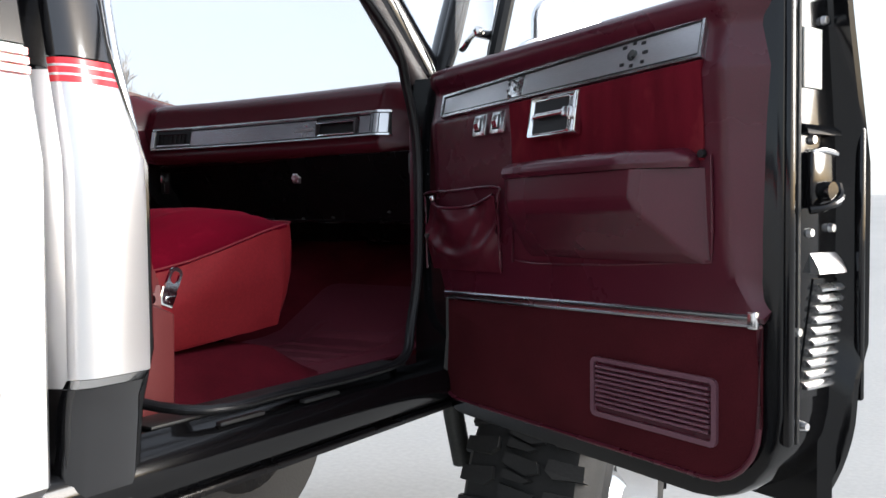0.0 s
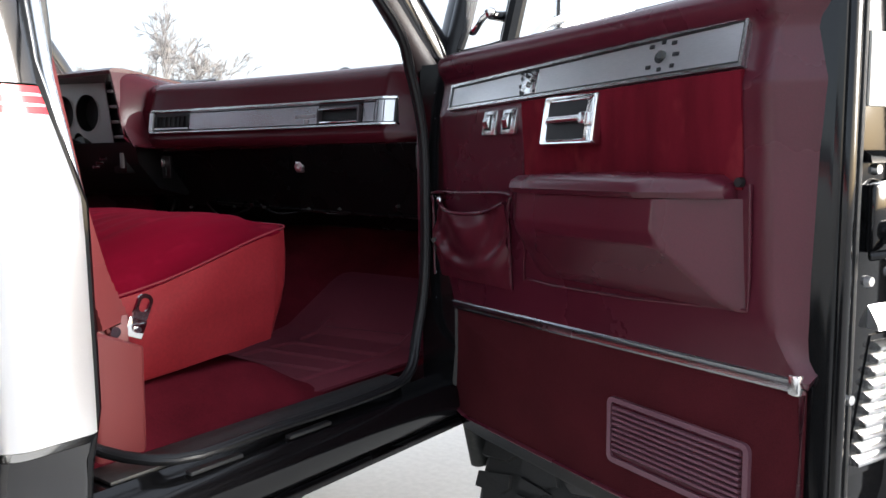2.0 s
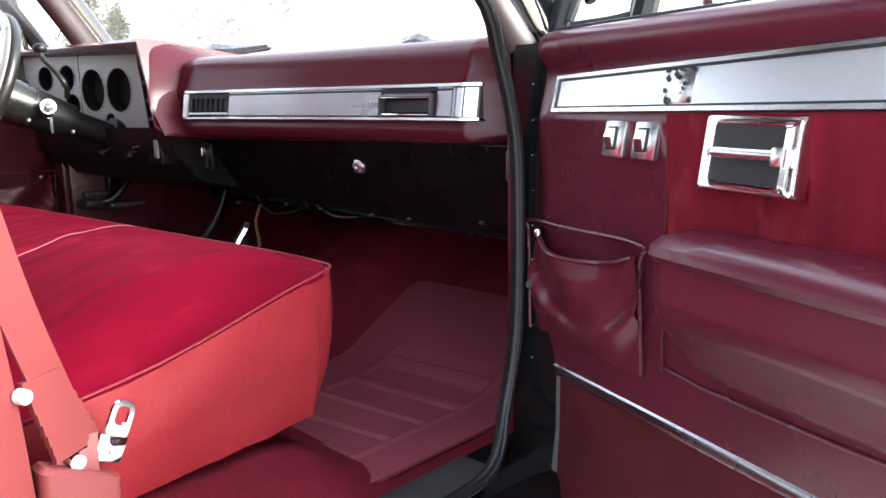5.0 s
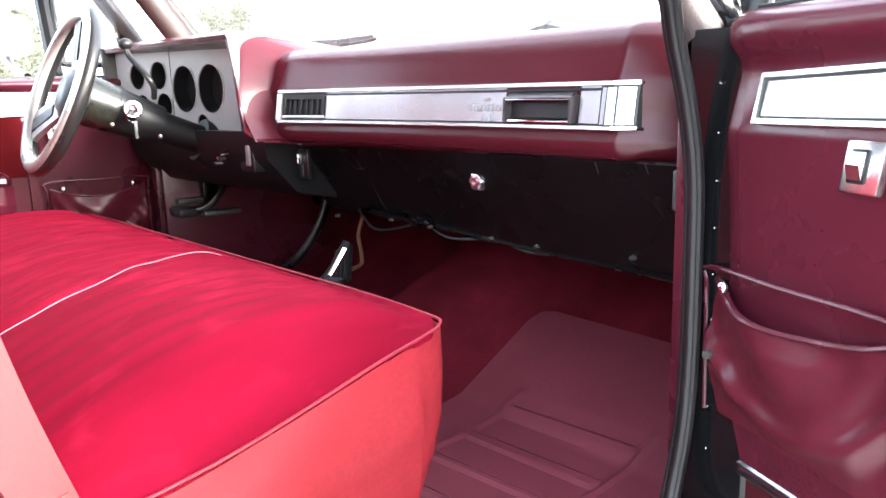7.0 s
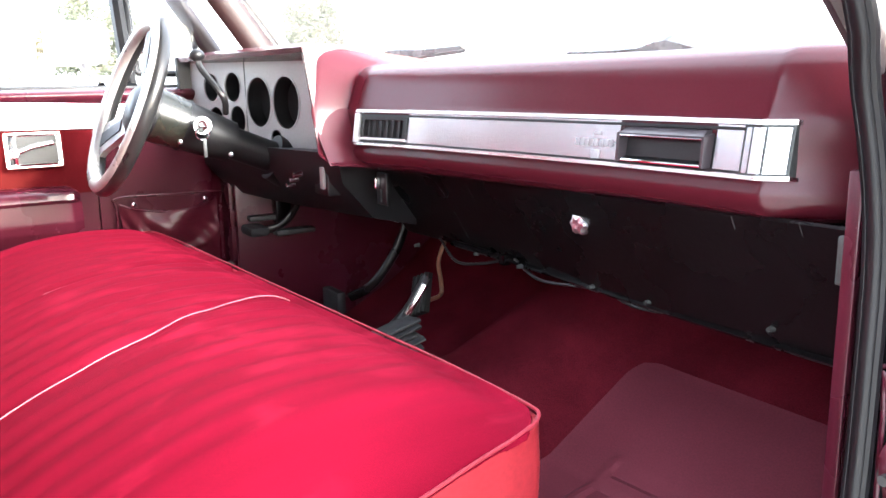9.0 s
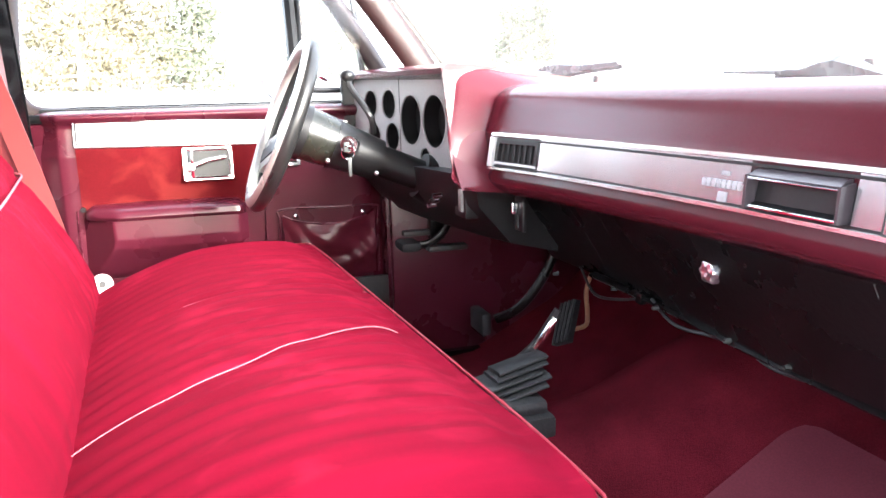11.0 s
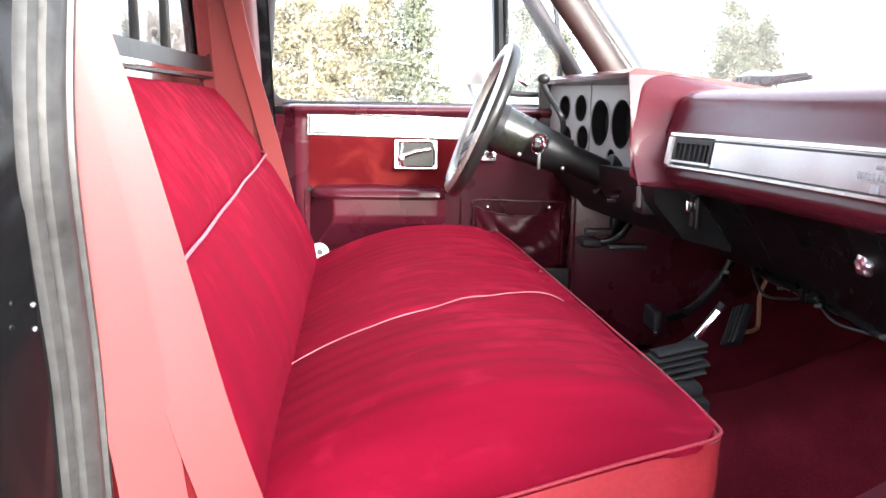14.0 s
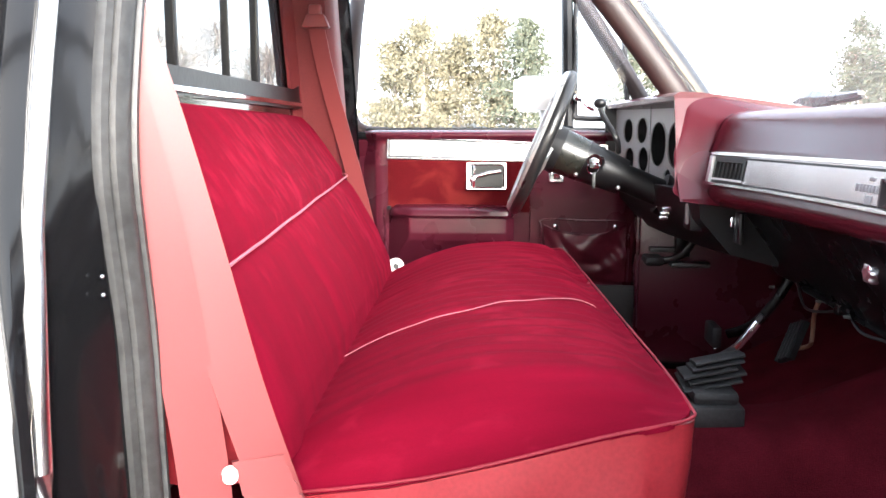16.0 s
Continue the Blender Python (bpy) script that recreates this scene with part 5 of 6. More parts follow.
# ---- steering ----
def steering():
    st = thing("steering_wheel", "satin grey three-spoke steering wheel on a dark column", "steering wheel", at=(-0.505, -0.335, 1.66))
    set_back = Matrix.Translation((-0.083, 0.022, -0.0935)) @ Matrix.Scale(1.055, 4)      # the whole column, a little larger and nearer to the driver's door
    axis = Vector((0, 0.36, -0.150)).normalized()
    q = axis.to_track_quat("Z", "X").to_matrix().to_4x4()
    hub = Vector((-0.40, -0.338, 1.660))
    m = set_back @ Matrix.Translation(hub) @ q          # local z runs down the column
    up = (q.to_3x3().inverted() @ Vector((0, 0, 1)))
    a0 = math.atan2(up.y, up.x)
    R = 0.166
    ring = [(R * math.cos(t), R * math.sin(t), 0) for t in (2 * math.pi * k / 48 for k in range(48))]
    part("rim", tube(bmesh.new(), ring, 0.0150, 12, closed=True), WHEEL_GREY, st, "satin grey moulded rim", m=m)
    part("rim_inlay", tube(bmesh.new(), [(x * 0.985, y * 0.985, -0.0060) for x, y, _ in ring], 0.0136, 12, closed=True), WHEEL_FACE, st, "silver grey rim face", m=m)
    for k, t in enumerate((a0, a0 + radians(122), a0 - radians(122))):
        c, s = math.cos(t), math.sin(t)
        side = Vector((-s, c, 0))
        rings = []
        for r, w, z in ((0.03, 0.030, 0.022), (0.08, 0.031, 0.014), (0.13, 0.036, 0.004), (0.162, 0.042, 0.0)):
            o = Vector((c * r, s * r, z))
            rings.append([o - side * w + Vector((0, 0, -0.005)), o + side * w + Vector((0, 0, -0.005)), o + side * w * 0.9 + Vector((0, 0, 0.008)), o - side * w * 0.9 + Vector((0, 0, 0.008))])
        sp = part("spoke", loft(bmesh.new(), rings), WHEEL_FACE, st, "brushed silver spoke", m=m)
        bm = bmesh.new()
        loft(bm, [[Vector((c * r, s * r, z - 0.0075)) + side * w * e for e in (-0.45, -0.2, 0.2, 0.45)] + [Vector((c * r, s * r, z - 0.003)) + side * w * e for e in (0.45, -0.45)] for r, w, z in ((0.070, 0.030, 0.0155), (0.10, 0.031, 0.010), (0.146, 0.036, 0.002))])
        part("spoke_slot", bm, BLACK_PLASTIC, sp, "black slot", m=m)
    bm = cone(bmesh.new(), (0, 0, 0.045), (0, 0, 0.012), 0.058, 0.052, 28)
    cone(bm, (0, 0, 0.012), (0, 0, 0.0), 0.050, 0.034, 28)
    part("horn_pad", bm, BLACK_PLASTIC, st, m=m)
    col = part("column", cone(bmesh.new(), (0, 0, 0.040), (0, 0, 0.105), 0.054, 0.050, 28), COLUMN, st, "dark column shroud", m=m)
    part("column_bowl", cone(bmesh.new(), (0, 0, 0.108), (0, 0, 0.205), 0.049, 0.042, 28), BLACK_PLASTIC, col, m=m)
    part("column_tube", cone(bmesh.new(), (0, 0, 0.205), (0, 0, 0.50), 0.033, 0.033, 24), BLACK_PLASTIC, col, m=m)
    part("column_collar", cone(bmesh.new(), (0, 0, 0.300), (0, 0, 0.335), 0.048, 0.056, 24), BLACK_PLASTIC, col, m=m)
    part("column_joint", cone(bmesh.new(), (0, 0, 0.1045), (0, 0, 0.1085), 0.0515, 0.0515, 28), BLACK_PLASTIC, col, m=m)
    # lock with its key ring, and the gear selector
    bm = cone(bmesh.new(), (-0.345, -0.215, 1.618), (-0.325, -0.222, 1.620), 0.019, 0.017)
    cone(bm, (-0.325, -0.222, 1.620), (-0.318, -0.225, 1.621), 0.010, 0.009)
    part("ignition_lock", bm, CHROME, col, "chrome ignition lock", m=set_back)
    key = thing("car_keys", "small bunch of keys hanging from the ignition lock", "keys", at=(-0.415, -0.215, 1.60))
    kr = [(-0.316 + 0.002 * math.sin(t), -0.226 + 0.013 * math.cos(t), 1.606 + 0.013 * math.sin(t)) for t in (2 * math.pi * j / 16 for j in range(16))]
    part("key_ring", tube(bmesh.new(), kr, 0.0014, 6, closed=True), CHROME, key, m=set_back)
    part("key", boxes((-0.320, -0.317, -0.233, -0.222, 1.607, 1.626), bevel=0.0015), DARK_GREY, key, m=set_back)
    part("key", boxes((-0.3155, -0.3130, -0.227, -0.220, 1.560, 1.596), bevel=0.001), DARK_GREY, key, m=set_back)
    for x, y, z in ((-0.342, -0.262, 1.590), (-0.345, -0.165, 1.560)):
        part("column_screw", ball(bmesh.new(), (x, y, z), 0.005), ALUMINIUM, col, m=set_back)
    lev = part("gear_selector", tube(bmesh.new(), smooth_path([(-0.36, -0.165, 1.640), (-0.345, -0.170, 1.665), (-0.350, -0.182, 1.69), (-0.372, -0.202, 1.725), (-0.377, -0.208, 1.745)], 6), 0.0065, 8), BLACK_PLASTIC, st, "black column gear lever", m=set_back)
    part("lever_knob", ball(bmesh.new(), (-0.377, -0.208, 1.752), 0.015, (1, 1, 0.8)), BLACK_PLASTIC, lev, m=set_back)
    part("turn_signal", tube(bmesh.new(), [(-0.44, -0.24, 1.66), (-0.50, -0.26, 1.675), (-0.56, -0.275, 1.69)], 0.006, 8), BLACK_PLASTIC, st, m=set_back)


steering()


# ---- bench seat ----
def bench():
    seat = thing("bench_seat", "red velour bench seat with faded red vinyl sides and pink piping", "seat", at=(-0.06, -0.5, 1.1))
    skew = Matrix(((1, 0, 0, 0), (0.060, 1, 0, -0.060 * 0.632), (0, 0, 1, 0), (0, 0, 0, 1)))      # the bench is sheared to fit the camera's view

    def sewn(*a, **k):
        return part(*a, m=skew, **k)
    XR, XL, YF, YB = 0.632, -0.745, -0.188, -0.70

    def edge_z(y):
        return curve([(-0.70, 1.250), (-0.53, 1.272), (-0.40, 1.307), (-0.28, 1.345), (-0.19, 1.366)], y)

    def seam_x(y):
        """The piped seam across the cushion bends towards the driver's side at the front."""
        return curve([(-0.70, 0.206), (-0.54, 0.205), (-0.48, 0.192), (-0.42, 0.166), (-0.33, 0.122), (-0.26, 0.102), (-0.18, 0.095)], y)

    def corner_drop(x, y):
        """The front corners are lowered to fit the camera's view."""
        return 0.009 * max(0, 1 - min(XR - x, x - XL) / 0.12) ** 2 * max(0, min(1, 1 - (YF - y) / 0.30)) ** 2

    def top(u, v):
        x, y = lerp(XR, XL, u), lerp(YF, YB, v)
        across = min(1.0, (1 - abs(2 * u - 1)) * 4.5)
        swell = 1 - (1 - across) ** 2.4
        mid = sum(curve([(-0.74, 1.255), (-0.70, 1.280), (-0.60, 1.338), (-0.48, 1.383), (-0.38, 1.396), (-0.28, 1.393), (-0.22, 1.381), (-0.18, 1.358)], y + q) for q in (-0.045, -0.03, -0.015, 0.0, 0.015, 0.03, 0.045)) / 7
        mid = lerp(1.362, mid, min(1, (YF - y) / 0.05))
        z = lerp(edge_z(y), max(mid, edge_z(y)), swell)
        tuft = 0.0019 * math.cos(2 * math.pi * (x + 0.03 * y) / 0.047) * min(1, 12 * v, 12 * (1 - v)) * swell
        dip = -0.005 * math.exp(-((x - seam_x(y)) / 0.016) ** 2) * min(1, 10 * v) - 0.005 * math.exp(-((x + 0.20) / 0.012) ** 2)
        lumps = 0.004 * noise.noise(Vector((x * 5, y * 5, 0))) * swell
        corner = 0.040 * max(0, 1 - (XR - x) / 0.055) ** 2 * max(0, 1 - (YF - y) / 0.10) + 0.040 * max(0, 1 - (x - XL) / 0.055) ** 2 * max(0, 1 - (YF - y) / 0.10)
        return (x, y - corner, z + tuft + dip + lumps - corner_drop(x, y))
    cushion = sewn("cushion", sheet(bmesh.new(), top, 120, 44, 0.006), SEAT_VELOUR, seat, "bright red velour cushion", sharp=70)
    # vinyl skirt round the cushion
    def skirt_plan(lo):
        q = 0.0 if not lo else 0.004
        pts = [(XR + 0.006 - q, YB), (XR + 0.004 - q, -0.50), (XR - q, -0.30), (XR - 0.004 - q, YF - 0.045), (XR - 0.02 - q, YF - 0.006), (XR - 0.055, YF + 0.000)]
        pts += [(lerp(XR - 0.2, XL + 0.2, k / 5), YF + 0.003) for k in range(6)]
        return pts + [(XL + 0.055, YF + 0.000), (XL + 0.02 + q, YF - 0.006), (XL + 0.004 + q, YF - 0.045), (XL + q, -0.30), (XL - 0.004 + q, -0.50), (XL - 0.006 + q, YB)]
    bm = bmesh.new()
    rings = []
    for h in (0.0, 0.04, 0.10, 0.2, 0.3, 0.4, 0.5, 0.6, 0.7, 0.8, 0.9, 1.0):
        bulge = 0.010 * math.sin(math.pi * h)
        ring = []
        for x, y, _ in smooth_path([(x, y, 0) for x, y in skirt_plan(h > 0.5)], 5):
            zt = min(1.362, edge_z(min(max(y, YB), YF)) + 0.001) - corner_drop(min(x, XR), min(y, YF))
            zb = curve([(-0.70, 1.105), (-0.50, 1.113), (-0.19, 1.142)], y)
            back = 0.034 * h if y > YF - 0.05 else 0.010 * h
            pull = 0.005 * min(1, 5 * h) * noise.noise(Vector((y * 11 + 2 * h, h * 2.2, 1.7))) + 0.003 * max(0, h - 0.3) * math.sin(70 * y + 6 * h)
            x += pull if x > 0.6 else -pull if x < -0.7 else 0
            ring.append((x + (bulge if x > 0.6 else -bulge if x < -0.7 else 0), y - back + (0.5 * bulge if y > YF - 0.02 else 0), lerp(zt, zb, h) + 0.003 * math.sin(13 * y + 3 * x) * (h > 0.2)))
        rings.append(ring)
    loft(bm, rings, closed=False)
    bmesh.ops.solidify(bm, geom=list(bm.faces), thickness=0.006)
    sewn("cushion_skirt", bm, SEAT_VINYL, seat, "faded red vinyl side panel", sharp=60)
    pts = smooth_path([(x, y, min(1.367, edge_z(min(max(y, YB), YF)) + 0.006) - corner_drop(min(x, XR), min(y, YF))) for x, y in skirt_plan(False)], 4)
    sewn("cushion_piping", tube(bmesh.new(), pts, 0.0020, 8), PIPING, cushion, "faded pink piping")
    sewn("hem_piping", tube(bmesh.new(), smooth_path([(x - 0.010 * (x > 0) + 0.010 * (x < 0), y - 0.036 * (y > YF - 0.05), curve([(-0.70, 1.106), (-0.50, 1.114), (-0.19, 1.143)], y)) for x, y in skirt_plan(True)], 4), 0.003, 8), SEAT_VINYL, cushion)
    for near, r, v0, v1 in ((True, 0.0009, 0.065, 0.97), (False, 0.0007, 0.16, 0.62)):
        pts = []
        for k in range(41):
            v = lerp(v0, v1, k / 40)
            x = seam_x(lerp(YF, YB, v)) if near else -0.20
            pts.append(Vector(top((XR - x) / (XR - XL), v)) + Vector((0, 0, 0.0045 if near else 0.0022)))
        sewn("seat_seam", tube(bmesh.new(), pts, r, 8), SEAM_PINK, cushion, "pink seam")
    # backrest
    prof = [(-0.660, 1.29), (-0.668, 1.34), (-0.70, 1.42), (-0.745, 1.50), (-0.795, 1.58), (-0.845, 1.653), (-0.880, 1.700), (-0.905, 1.725), (-0.935, 1.731), (-0.965, 1.722), (-0.985, 1.69)]
    XR2, XL2 = 0.665, -0.715

    def back(u, v):
        k = v * (len(prof) - 1)
        i = min(int(k), len(prof) - 2)
        y, z = (lerp(prof[i][c], prof[i + 1][c], k - i) for c in (0, 1))
        e = min(u, 1 - u) * (XR2 - XL2)
        round_ = max(0, 1 - e / 0.09)
        drop = 0.085 * round_ ** 2.2 * max(0, (v - 0.55) / 0.45) ** 1.2
        x = lerp(XR2, XL2, u)
        y -= 0.035 * round_ ** 2.5
        y += 0.003 * noise.noise(Vector((x * 4, z * 4, 3)))
        crease = 0.010 * math.exp(-((z - lerp(1.507, 1.566, u)) / 0.012) ** 2)
        lump = 0.006 * math.exp(-((z - 1.38) / 0.07) ** 2) * math.exp(-((x - 0.1) / 0.4) ** 2)
        return (x, y - crease + lump, z - drop)
    bm = sheet(bmesh.new(), back, 70, 60, 0.02)
    rest = sewn("backrest", bm, SEAT_VELOUR, seat, "bright red velour backrest", sharp=70)
    pts = []
    for k in range(41):
        u = lerp(0.012, 0.988, k / 40)
        zt = lerp(1.507, 1.566, u)
        v = min((j / 1600 for j in range(1601)), key=lambda w: abs(back(u, w)[2] - zt))
        x, y, z = back(u, v)
        pts.append((x, y + 0.012, z + 0.004))
    sewn("backrest_seam", tube(bmesh.new(), pts, 0.0024, 8), SEAM_PINK, rest, "pale pink piping seam")
    for u_, sg in ((0.0, 1), (1.0, -1)):
        bm = bmesh.new()
        rings = [[Vector(back(u_, v)) + Vector((sg * 0.001, 0, 0)) for v in (j / 24 for j in range(25))], [Vector((back(u_, v)[0] + sg * 0.004, min(back(u_, v)[1] - 0.035, -0.70), back(u_, v)[2] - 0.01)) for v in (j / 24 for j in range(25))],
                 [Vector((back(u_, v)[0] - sg * 0.006, -0.985, max(1.28, back(u_, v)[2] - 0.03))) for v in (j / 24 for j in range(25))]]
        loft(bm, rings, closed=False)
        sewn("backrest_side", bm, SEAT_VINYL, rest, "faded red vinyl side")
    sewn("backrest_piping", tube(bmesh.new(), [Vector(back(0.004, j / 30)) + Vector((0.003, 0.004, 0)) for j in range(27)], 0.003, 8), PIPING, rest)
    sewn("seat_base", boxes((-0.68, 0.56, -0.68, -0.34, 1.06, 1.14), bevel=0.01), BLACK_DULL, seat, "black seat frame")
    sewn("back_shell", boxes((-0.69, 0.64, -0.99, -0.93, 1.10, 1.70), bevel=0.02), BLACK_DULL, seat)


bench()


# ---- seat belts ----
def belts():
    b = thing("seat_belt", "faded red shoulder belt hanging slack beside the seat", "seat belt", "seat belts", at=(0.7, -0.75, 1.9))
    pts = smooth_path([(0.752, -0.835, 1.985), (0.748, -0.800, 1.86), (0.735, -0.755, 1.70), (0.722, -0.722, 1.56), (0.712, -0.690, 1.42), (0.704, -0.655, 1.30), (0.698, -0.625, 1.20)], 6)
    wide = [Vector((-0.013, 0.023, 0))] * len(pts)
    part("webbing", ribbon(bmesh.new(), pts, wide), BELT, b, "faded red webbing")
    pts = smooth_path([(0.772, -0.825, 1.97), (0.768, -0.790, 1.78), (0.750, -0.757, 1.60), (0.737, -0.737, 1.45), (0.730, -0.722, 1.30), (0.728, -0.710, 1.08)], 6)
    part("webbing", ribbon(bmesh.new(), pts, [Vector((-0.013, 0.023, 0))] * len(pts)), BELT, b)
    pts = smooth_path([(0.702, -0.640, 1.250), (0.710, -0.645, 1.222), (0.714, -0.648, 1.18)], 6)
    part("lap_webbing", ribbon(bmesh.new(), pts, [Vector((0.004, 0.024, 0))] * len(pts)), BELT, b, "folded lap webbing")
    pts = smooth_path([(0.709, -0.672, 1.335), (0.708, -0.660, 1.300), (0.708, -0.648, 1.265), (0.710, -0.640, 1.238)], 5)
    part("webbing_fold", ribbon(bmesh.new(), pts, [Vector((-0.012, lerp(0.024, 0.031, k / (len(pts) - 1)), 0.004 * math.sin(3 * k))) for k in range(len(pts))], 0.007), BELT, b, "doubled webbing at the latch")
    part("stop_button", cone(bmesh.new(), (0.722, -0.698, 1.322), (0.732, -0.694, 1.322), 0.009, 0.008, 16), WHITE_PLASTIC, b, "ivory stop button")
    lat = tipped(-24, (0.704, -0.612, 1.205))
    bm = frame_plate(bmesh.new(), rounded(-0.628, -0.600, 1.238, 1.286, 0.012), rounded(-0.622, -0.606, 1.256, 1.279, 0.007), 0.708, 0.713, "x")
    box(bm, 0.7075, 0.7135, -0.632, -0.598, 1.212, 1.244, bevel=0.002)
    cone(bm, (0.712, -0.612, 1.226), (0.718, -0.612, 1.226), 0.006, 0.005, 12)
    part("latch_plate", bm, CHROME, b, "chrome latch plate", m=lat)
    part("latch_bar", cone(bmesh.new(), (0.700, -0.646, 1.228), (0.722, -0.646, 1.228), 0.009, 0.009, 12), CHROME, b)
    rings = [[(x, y + dy, z + dz * (y + 0.645) / 0.045) for x, y in rounded(0.694, 0.732, -0.690, -0.602, 0.010, 3)] for z, dy, dz in ((1.00, -0.004, 0), (1.08, -0.002, 0), (1.198, 0.0, -0.014), (1.214, 0.0, -0.018))]
    rings.append([(0.713 + (x - 0.713) * 0.7, -0.646 + (y + 0.646) * 0.85, z + 0.005) for x, y, z in rings[-1]])
    part("belt_sleeve", loft(bmesh.new(), rings), BELT, b, "faded red plastic belt sleeve")
    bm = boxes((0.742, 0.775, -0.85, -0.80, 1.965, 2.03), bevel=0.008)
    part("belt_guide", bm, BELT, b)
    d = thing("seat_belt", "faded red shoulder belt on the far pillar", "seat belt", "seat belts", at=(-0.7, -0.92, 1.95))
    pts = smooth_path([(0.198 - side_x(z), y, z) for y, z in ((-0.930, 1.98), (-0.918, 1.88), (-0.900, 1.78), (-0.878, 1.68), (-0.850, 1.55), (-0.82, 1.40), (-0.80, 1.25))], 6)
    part("webbing", ribbon(bmesh.new(), pts, [Vector((0.002, 0.022, 0.004))] * len(pts)), BELT, d)
    part("belt_guide", prism(bmesh.new(), [(-0.965, 1.955), (-0.890, 1.955), (-0.905, 1.990), (-0.950, 1.990)], -0.612, -0.588, "x", bevel=0.004), BELT, d)
    part("belt_guide_cap", boxes((-0.614, -0.590, -0.945, -0.912, 1.985, 2.015), bevel=0.006), BELT, d)
    r = thing("belt_buckle", "ivory belt buckle stub between seat and backrest", "buckle", at=(-0.73, -0.77, 1.28))
    bm = cone(bmesh.new(), (-0.742, -0.742, 1.300), (-0.730, -0.740, 1.302), 0.025, 0.023)
    part("buckle_disc", bm, WHITE_PLASTIC, r)
    part("buckle_hole", cone(bmesh.new(), (-0.731, -0.740, 1.302), (-0.7275, -0.7395, 1.3025), 0.008, 0.008), BLACK_PLASTIC, r)
    part("buckle_stem", boxes((-0.748, -0.736, -0.770, -0.745, 1.06, 1.28), bevel=0.004), BELT, r)


belts()


# ---- floor mat, pedals, boot ----
def on_floor(x, y, up):
    return (x, y, floor_z(x, y) + up)


def mat_shape(u, v):
    x = lerp(0.175, 0.70, u)
    y = lerp(-0.24, 0.43, v) - 0.10 * (1 - u) * (1 - v)
    x += 0.045 * (1 - v) * (1 - u) + 0.0
    a, b = min(u, 1 - u) / 0.10, min(v, 1 - v) / 0.08
    if a < 1 and b < 1:
        k = max(0, math.hypot(1 - a, 1 - b) - 1)
        x += (0.05 if u < 0.5 else -0.05) * k * 0.6
        y += (0.05 if v < 0.5 else -0.05) * k * 0.6
    rib = 0.0
    if 0.24 < u < 0.80 and 0.10 < v < 0.73:
        rib = 0.0035 if (v * 7.5) % 1 < 0.20 else -0.0010
    if (0.21 < u < 0.24 or 0.80 < u < 0.83) and 0.08 < v < 0.75:
        rib = 0.0042
    return on_floor(x, y, 0.010 + rib)


mt = thing("floor_mat", "ribbed maroon rubber floor mat on the carpet", "floor mat", at=(0.45, 0.1, 1.02))
part("mat_sheet", sheet(bmesh.new(), mat_shape, 60, 84, 0.006), MAT_VINYL, mt, sharp=25)

pedals = thing("brake_pedal", "black brake pedal with a bright edge", "pedal", at=(-0.55, 0.2, 1.4))
part("pedal_arm", tube(bmesh.new(), smooth_path([(-0.47, 0.30, 1.42), (-0.48, 0.26, 1.30), (-0.50, 0.20, 1.21), (-0.53, 0.145, 1.175)], 5), 0.012, 8, flat=(0.6, 1)), BLACK_DULL, pedals)
part("pedal_pad", boxes((-0.605, -0.515, 0.105, 0.130, 1.140, 1.195), bevel=0.007, ), RUBBER, pedals)
part("pedal_trim", boxes((-0.608, -0.512, 0.110, 0.116, 1.134, 1.142), bevel=0.002), CHROME, pedals)

gas = thing("accelerator_pedal", "ribbed grey rubber accelerator pedal on a bent rod", "pedal", at=(-0.36, 0.25, 1.08))
ga, gb, gx = Vector((-0.322, 0.215, 1.170)), Vector((-0.388, 0.268, 1.242)), Vector((0.026, 0.006, 0.012))
part("pedal_pad", loft(bmesh.new(), [[p0 - gx, p0 + gx, p0 + gx + Vector((-0.004, 0.014, -0.006)), p0 - gx + Vector((-0.004, 0.014, -0.006))] for p0 in (ga.lerp(gb, k / 5) for k in range(6))]), RUBBER, gas)
for k in range(4):
    e = gx * (-0.75 + 0.5 * k) + Vector((0.002, -0.003, 0.001))
    part("pedal_rib", tube(bmesh.new(), [ga + e, gb + e], 0.0042, 6), BOOT_RUBBER, gas)
part("pedal_rod", tube(bmesh.new(), smooth_path([(-0.33, 0.30, 1.330), (-0.335, 0.285, 1.282), (-0.305, 0.272, 1.240), (-0.300, 0.266, 1.212), (-0.345, 0.255, 1.190)], 6), 0.005, 8), BROWN_WIRE, gas, "bent copper coloured rod")

boot = thing("shifter_boot", "collapsed ribbed black rubber gear shifter boot on the carpet", "shifter boot", at=(-0.03, 0.0, 1.14))
part("boot_base", boxes((-0.10, 0.042, -0.070, 0.034, 1.125, 1.176), bevel=0.008), BOOT_RUBBER, boot)
part("boot_block", boxes((-0.085, 0.028, -0.060, 0.026, 1.174, 1.200), bevel=0.010), BOOT_RUBBER, boot)
for k in range(5):
    z = 1.207 + 0.0115 * k
    w = 0.050 - 0.005 * k
    shift = (0.0, 0.010, -0.004, 0.012, 0.016)[k]
    bm = bmesh.new()
    loft(bm, [[(-0.045 + a, b * (0.055 - 0.002 * k) - 0.018 + shift, h) for a, b in ((-w, -1), (w, -1), (w, 1), (-w, 1))] for w, h in ((w * 0.8, -0.004), (w, -0.001), (w, 0.002), (w * 0.8, 0.005))])
    part("boot_rib", bm, BOOT_RUBBER, boot, m=Matrix.Translation((0, 0, z)) @ Euler((radians(13), radians(5 - 3 * k), 0)).to_matrix().to_4x4())
